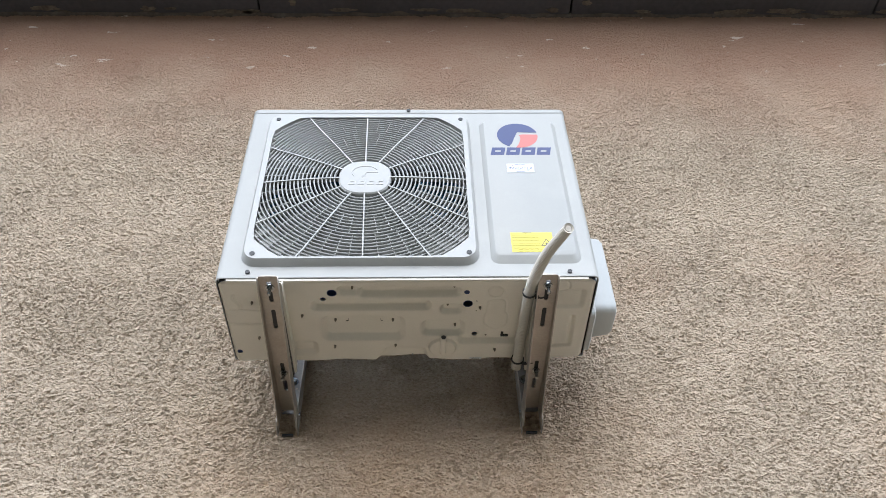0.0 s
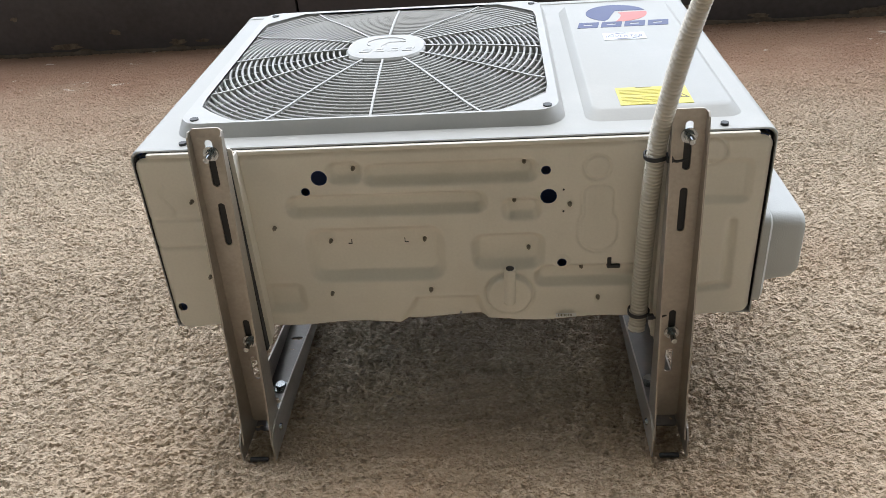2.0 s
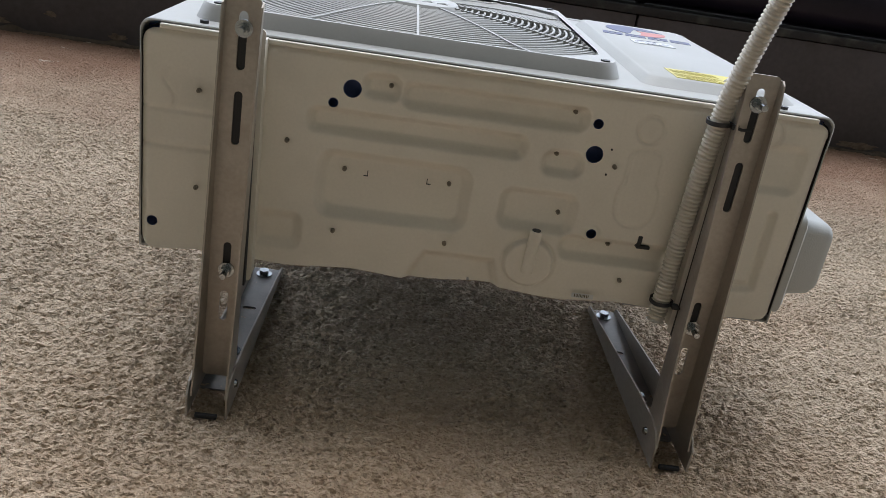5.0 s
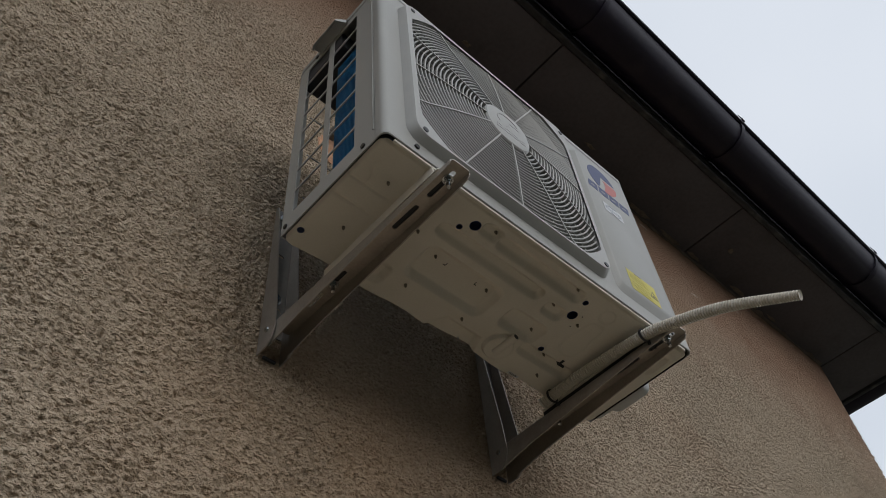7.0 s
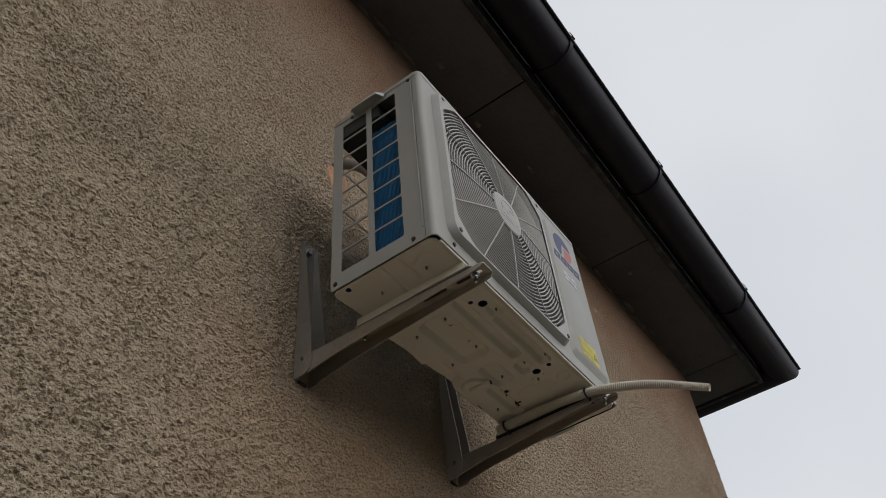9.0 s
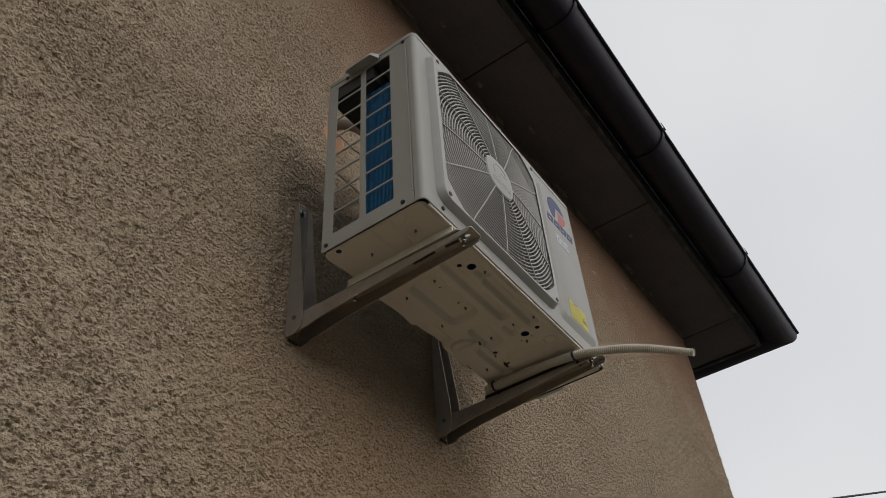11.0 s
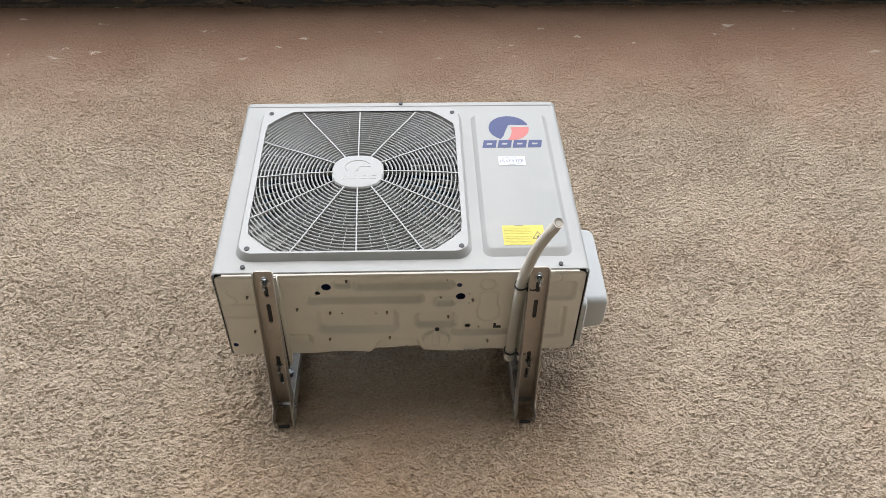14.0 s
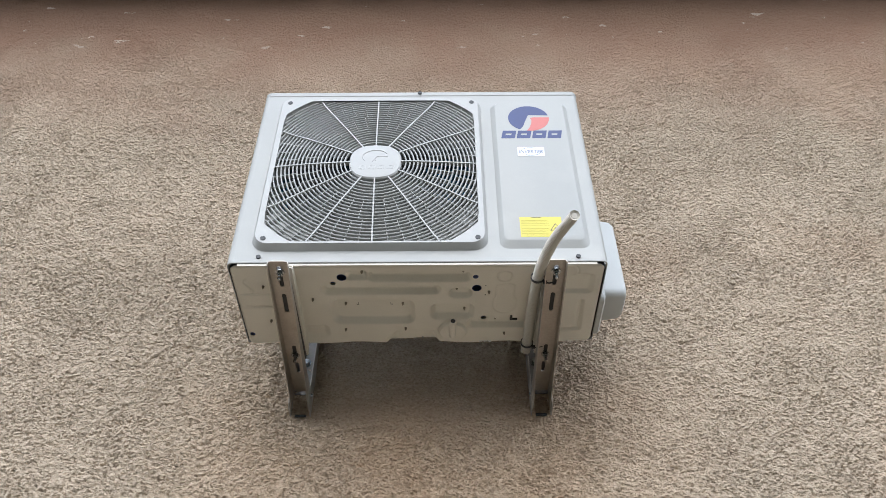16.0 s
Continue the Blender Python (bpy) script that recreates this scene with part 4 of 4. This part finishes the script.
def text_mesh(body, size, x, y, z, shear=0.0, width=None):
    cu = bpy.data.curves.new("text", "FONT")
    cu.body, cu.size, cu.shear, cu.align_x = body, size, shear, "LEFT"
    ob = bpy.data.objects.new("text", cu)
    me = bpy.data.meshes.new_from_object(ob)
    bm = bmesh.new()
    bm.from_mesh(me)
    lo, hi = min(v.co.x for v in bm.verts), max(v.co.x for v in bm.verts)
    k = (width / (hi - lo)) if width else 1.0
    for v in bm.verts:
        v.co = (x + (v.co.x - lo) * k, y, z + v.co.y)
    bpy.data.objects.remove(ob)
    bpy.data.curves.remove(cu)
    bpy.data.meshes.remove(me)
    return bm


def stickers():
    yp = Y0 - 0.009
    # emblem: a blue sickle and a red wedge
    cx, cz, rx, rz = 0.1765, 3.129, 0.0455, 0.0445
    el = lambda a: (cx + rx * math.cos(radians(a)), cz + rz * math.sin(radians(a)))
    blue = [el(a) for a in range(14, 244, 6)] + [(cx + u * rx, cz + v * rz) for u, v in ((-0.30, -0.62), (-0.18, -0.22), (-0.02, 0.22), (0.02, 0.27))]
    red = [(cx + 0.22 * rx, cz + 0.08 * rz)] + [el(a) for a in range(4, -100, -6)] + [(cx + u * rx, cz + v * rz) for u, v in ((0.02, -0.7), (0.12, -0.35), (0.13, -0.08), (0.06, 0.02))]
    part("emblem", plate(blue, [], FRONT(yp - 0.0004), 0.0003), BLUE, ac, "blue sickle-shaped emblem", smooth=False)
    part("emblem", plate(red, [], FRONT(yp - 0.0004), 0.0003), RED, ac, "red wedge of the emblem", smooth=False)
    # brand name as plain slanted blocks
    for k in range(4):
        x = 0.112 + 0.0335 * k
        h, sh = 0.026, 0.005
        part("name_block", plate([(x, 3.059), (x + 0.0295, 3.059), (x + 0.0295 + sh, 3.059 + h), (x + sh, 3.059 + h)], [[(x + 0.010, 3.059 + 0.0105), (x + 0.0225, 3.059 + 0.0105), (x + 0.0225 + 0.0012, 3.059 + 0.0165), (x + 0.010 + 0.0012, 3.059 + 0.0165)]], FRONT(yp - 0.0004), 0.0003), BLUE, ac, "blue lettering block", smooth=False)
    s = part("inverter_sticker", boxed(0.144, 0.202, yp - 0.0006, yp - 0.0001, 2.998, 3.028), WHITE, ac, "white sticker reading INVERTER")
    part("lettering", text_mesh("INVERTER", 0.0135, 0.147, yp - 0.0010, 3.0075, 0.25, 0.051), SILVER_PRINT, s, smooth=False)
    for a0, a1 in ((60, 190), (240, 370)):
        arc = [Vector((0.173 + 0.022 * math.cos(radians(a)), yp - 0.0007, 3.013 + 0.0125 * math.sin(radians(a)))) for a in range(a0, a1, 10)]
        part("swirl", tube(arc, 0.0004, n=6), SILVER_PRINT, s)
    yl = part("warning_sticker", plate([(0.134, 2.757), (0.216, 2.757), (0.216, 2.812), (0.134, 2.812)], [], FRONT(yp - 0.0006), 0.0005), YELLOW, ac, "yellow flammability warning sticker with a triangle sign", smooth=False)
    rs = random.Random(5)
    for k in range(10):
        if k not in (0, 5):
            z = 2.8075 - 0.0045 * k
            part("print_line", boxed(0.137, 0.137 + rs.uniform(0.045, 0.056), yp - 0.0009, yp - 0.0007, z - 0.0012, z), PRINT_FAINT, yl, smooth=False)
    part("print_line", boxed(0.158, 0.176, yp - 0.0009, yp - 0.0007, 2.8095, 2.811), PRINT, yl, smooth=False)
    tri = lambda s: [(0.203 + s * 0.0115 * u, 2.782 + s * 0.0115 * v) for u, v in ((-1, -0.72), (1, -0.72), (0, 1.05))]
    part("warning_triangle", plate(tri(1.0), [tri(0.76)], FRONT(yp - 0.0009), 0.0002), PRINT, yl, smooth=False)
    fl = [(0.203 + 0.0032 * u, 2.7795 + 0.0042 * v) for u, v in ((-0.7, -1), (0.7, -1), (1, -0.2), (0.4, 0.2), (0.3, 1.1), (-0.3, 0.5), (-0.9, 0.1))]
    part("flame_sign", plate(fl, [], FRONT(yp - 0.0009), 0.0002), PRINT, yl, smooth=False)
    for x in (0.146, 0.158, 0.170, 0.183):
        part("print_box", plate([(x, 2.7585), (x + 0.009, 2.7585), (x + 0.009, 2.7645), (x, 2.7645)], [[(x + 0.0007, 2.7592), (x + 0.0083, 2.7592), (x + 0.0083, 2.7638), (x + 0.0007, 2.7638)]], FRONT(yp - 0.0009), 0.0002), PRINT_FAINT, yl, smooth=False)
    for x, z in ((-0.367, 2.716), (0.240, 2.713)):
        part("screw", rod((x, Y0 - 0.003, z), (x, Y0 + 0.001, z), 0.0045, n=12), SCREW, ac)


front_panel()
raised_panel()
fan_grille()
fan_and_inside()
left_side()
top_cover()
base_pan()
foot_rails()
valve_cover()
stickers()


# ---- brackets ----
def bracket(xa, skew, xl):
    """xa: the arm's middle at its tip; skew: how it drifts aside towards the wall; xl: the upright's middle."""
    g = thing("wall_bracket", (xl, WALL_Y - 0.004, 2.621), "galvanised steel wall bracket with slotted arm, bolted to the plaster", "wall bracket", "brackets under the air conditioner")
    t, zt = 0.0022, Z0 - 0.028

    def drift(bm):
        for v in bm.verts:
            v.co.x += skew * (v.co.y - 1.06)
        return bm

    slots = [rounded(xa - 0.0036, xa + 0.0048, y0, y1, 0.0041, 4) for y0, y1 in ((1.0735, 1.130), (1.151, 1.206), (1.314, 1.352), (1.372, 1.408))]
    arm = part("arm", drift(plate(rounded(xa - 0.0175, xa + 0.0175, 1.060, 1.480, 0.005, 3), slots, FLAT(zt - t), t)), STEEL, g, smooth=False)
    for s in (-1, 1):
        # bent edge and hanging flange
        loops = []
        for y, h in ((1.063, 0.005), (1.067, 0.010), (1.085, 0.0135), (1.16, 0.018), (1.40, 0.036), (1.462, 0.045), (1.480, 0.048)):
            out = [(0.0172, 0.0), (0.0184, -0.0006), (0.0192, -0.0018), (0.0194, -0.0035), (0.0194, -h), (0.0175, -h), (0.0175, -0.0035), (0.0172, -t)]
            loops.append([(xa + s * u, y, zt + v) for u, v in out])
        bm = sweep_profile(loops)
        bm.verts.ensure_lookup_table()
        bm.faces.new(bm.verts[:8]), bm.faces.new(bm.verts[-8:])
        part("arm_flange", drift(bm), STEEL, arm)
    zb, zu = 2.621, 3.010
    leg = part("upright", plate(rounded(xl - 0.0205, xl + 0.0205, zb + 0.056, zu, 0.004, 3), [rounded(xl - 0.012, xl + 0.006, 2.876, 2.884, 0.0038, 4)], FRONT(WALL_Y - 0.004), t), GALV, g, smooth=False)
    for s in (-1, 1):
        prof = [(WALL_Y - 0.003, zb), (WALL_Y - 0.003, zu), (WALL_Y - 0.009, zu - 0.001), (WALL_Y - 0.013, zu - 0.008), (WALL_Y - 0.045, 2.715), (WALL_Y - 0.048, 2.655), (WALL_Y - 0.042, zb + 0.010), (WALL_Y - 0.030, zb)]
        part("upright_flange", plate(prof, [], SIDE(xl + s * 0.0225 - (t if s > 0 else 0)), t), STEEL, leg, smooth=False)
        part("rivet", rod((xl + s * 0.0215, WALL_Y - 0.026, 2.660), (xl + s * 0.0252, WALL_Y - 0.026, 2.660), 0.0055, 0.004, n=14), ZINC, leg)
    part("foot_cap", boxed(xl - 0.012, xl + 0.012, WALL_Y - 0.008, WALL_Y - 0.003, zb - 0.002, zb + 0.003, bevel=0.001), BLACK, g)

    def bolt(name, head, way, r, parent):
        head, way = Vector(head), Vector(way)
        b = part(name, rod(head, head + way * 0.0016, r * 1.6, n=22), ZINC, parent)
        part("nut", rod(head + way * 0.0018, head + way * 0.0075, r, n=6), ZINC, b)
        part("thread", rod(head + way * 0.0075, head + way * 0.019, r * 0.62, n=12), ZINC, b)

    bolt("bolt", (xa + 0.001, 1.0895, zt - t), (0, 0, -1), 0.0054, g)
    bolt("bolt", (xa + 0.001 + skew * 0.28, 1.346, zt - t), (0, 0, -1), 0.0054, g)
    for z in (2.988, 2.762):
        b = part("anchor_bolt", rod((xl - 0.002, WALL_Y - 0.0062, z), (xl - 0.002, WALL_Y - 0.0042, z), 0.0115, n=24), ZINC, g)
        part("hex_head", rod((xl - 0.002, WALL_Y - 0.0064, z), (xl - 0.002, WALL_Y - 0.0125, z), 0.0075, n=6), ZINC, b)
    return g


bracket(-0.3195, -0.019, -0.3285)
bracket(0.1915, 0.008, 0.1955)

# ---- corrugated conduit with its ties ----
line = spline([(0.154, 1.346, 2.678), (0.156, 1.322, 2.681), (0.158, 1.230, 2.683), (0.161, 1.115, 2.675), (0.165, 1.060, 2.664), (0.176, 0.970, 2.636), (0.192, 0.863, 2.584)], 75)
lengths = [0.0]
for p, q in zip(line, line[1:]):
    lengths.append(lengths[-1] + (q - p).length)
fine = []
for k in range(int(lengths[-1] / 0.00092)):
    i = max(j for j, d in enumerate(lengths) if d <= k * 0.00092)
    i = min(i, len(line) - 2)
    fine.append(line[i].lerp(line[i + 1], (k * 0.00092 - lengths[i]) / (lengths[i + 1] - lengths[i])))
line = fine
radii = [0.0092 - 0.0020 * max(0.0, 1 - (len(line) - k) / 160) + (0.0013, 0.0008, -0.0013, -0.0013, 0.0008)[k % 5] for k in range(len(line))]
hose = tube(line, radii, n=16, caps=False)
conduit = thing("conduit", (0.16, 1.2, 2.65), "cream corrugated plastic conduit tied to the bracket, free end hanging out", "conduit")
part("corrugated_pipe", hose, CONDUIT, conduit)
part("inner_wall", tube(line[:-2], 0.0052, n=14), CONDUIT, conduit)
for y, tail in ((1.114, 1), (1.322, -1)):
    p = min(line, key=lambda q: abs(q.y - y))
    tie = thing("cable_tie", tuple(p), "black plastic cable tie round the conduit", "cable tie", "cable ties on the conduit")
    lp = [p + Vector((0.0120 * math.cos(radians(a)), 0.0006 * math.sin(radians(2 * a)), 0.0120 * math.sin(radians(a)))) for a in range(0, 361, 15)]
    bm = bmesh.new()
    rows = [[bm.verts.new(q + Vector((0, e, 0)) + (q - p) * f) for e, f in ((-0.0022, 0), (0.0022, 0), (0.0022, 0.1), (-0.0022, 0.1))] for q in lp]
    for a, b in zip(rows, rows[1:]):
        for j in range(4):
            bm.faces.new((a[j], a[(j + 1) % 4], b[(j + 1) % 4], b[j]))
    part("strap", bm, BLACK, tie)
    part("lock_head", boxed(p.x + 0.009, p.x + 0.016, p.y - 0.003, p.y + 0.003, p.z - 0.0145, p.z - 0.0085, bevel=0.001), BLACK, tie)
    part("tail", tube([p + Vector((0.012, 0, -0.0115)), p + Vector((0.020, 0.002, -0.0125)), p + Vector((0.031, 0.001 * tail, -0.010))], 0.0016, n=6), BLACK, tie)

# ---- pipe through the wall behind the unit ----
bm = bmesh.new()
bmesh.ops.create_icosphere(bm, subdivisions=4, radius=1.0)
for v in bm.verts:
    w = 1 + 0.18 * noise.noise(v.co * 2.2)
    v.co = (-0.230 + v.co.x * 0.040 * w, WALL_Y + v.co.y * 0.010, 3.348 + v.co.z * 0.058 * w)
whole("filler_patch", bm, FOAM, "orange-brown filler round a pipe hole in the wall", "wall patch")
whole("pipe", tube(spline([(-0.245, WALL_Y + 0.01, 3.385), (-0.235, WALL_Y - 0.04, 3.38), (-0.20, WALL_Y - 0.09, 3.33), (-0.14, WALL_Y - 0.10, 3.22), (-0.10, WALL_Y - 0.14, 3.17), (-0.08, WALL_Y - 0.20, 3.14)], 10), 0.014, n=14), COPPER,
      "dark lagged refrigerant pipe entering the wall behind the unit", "pipe")
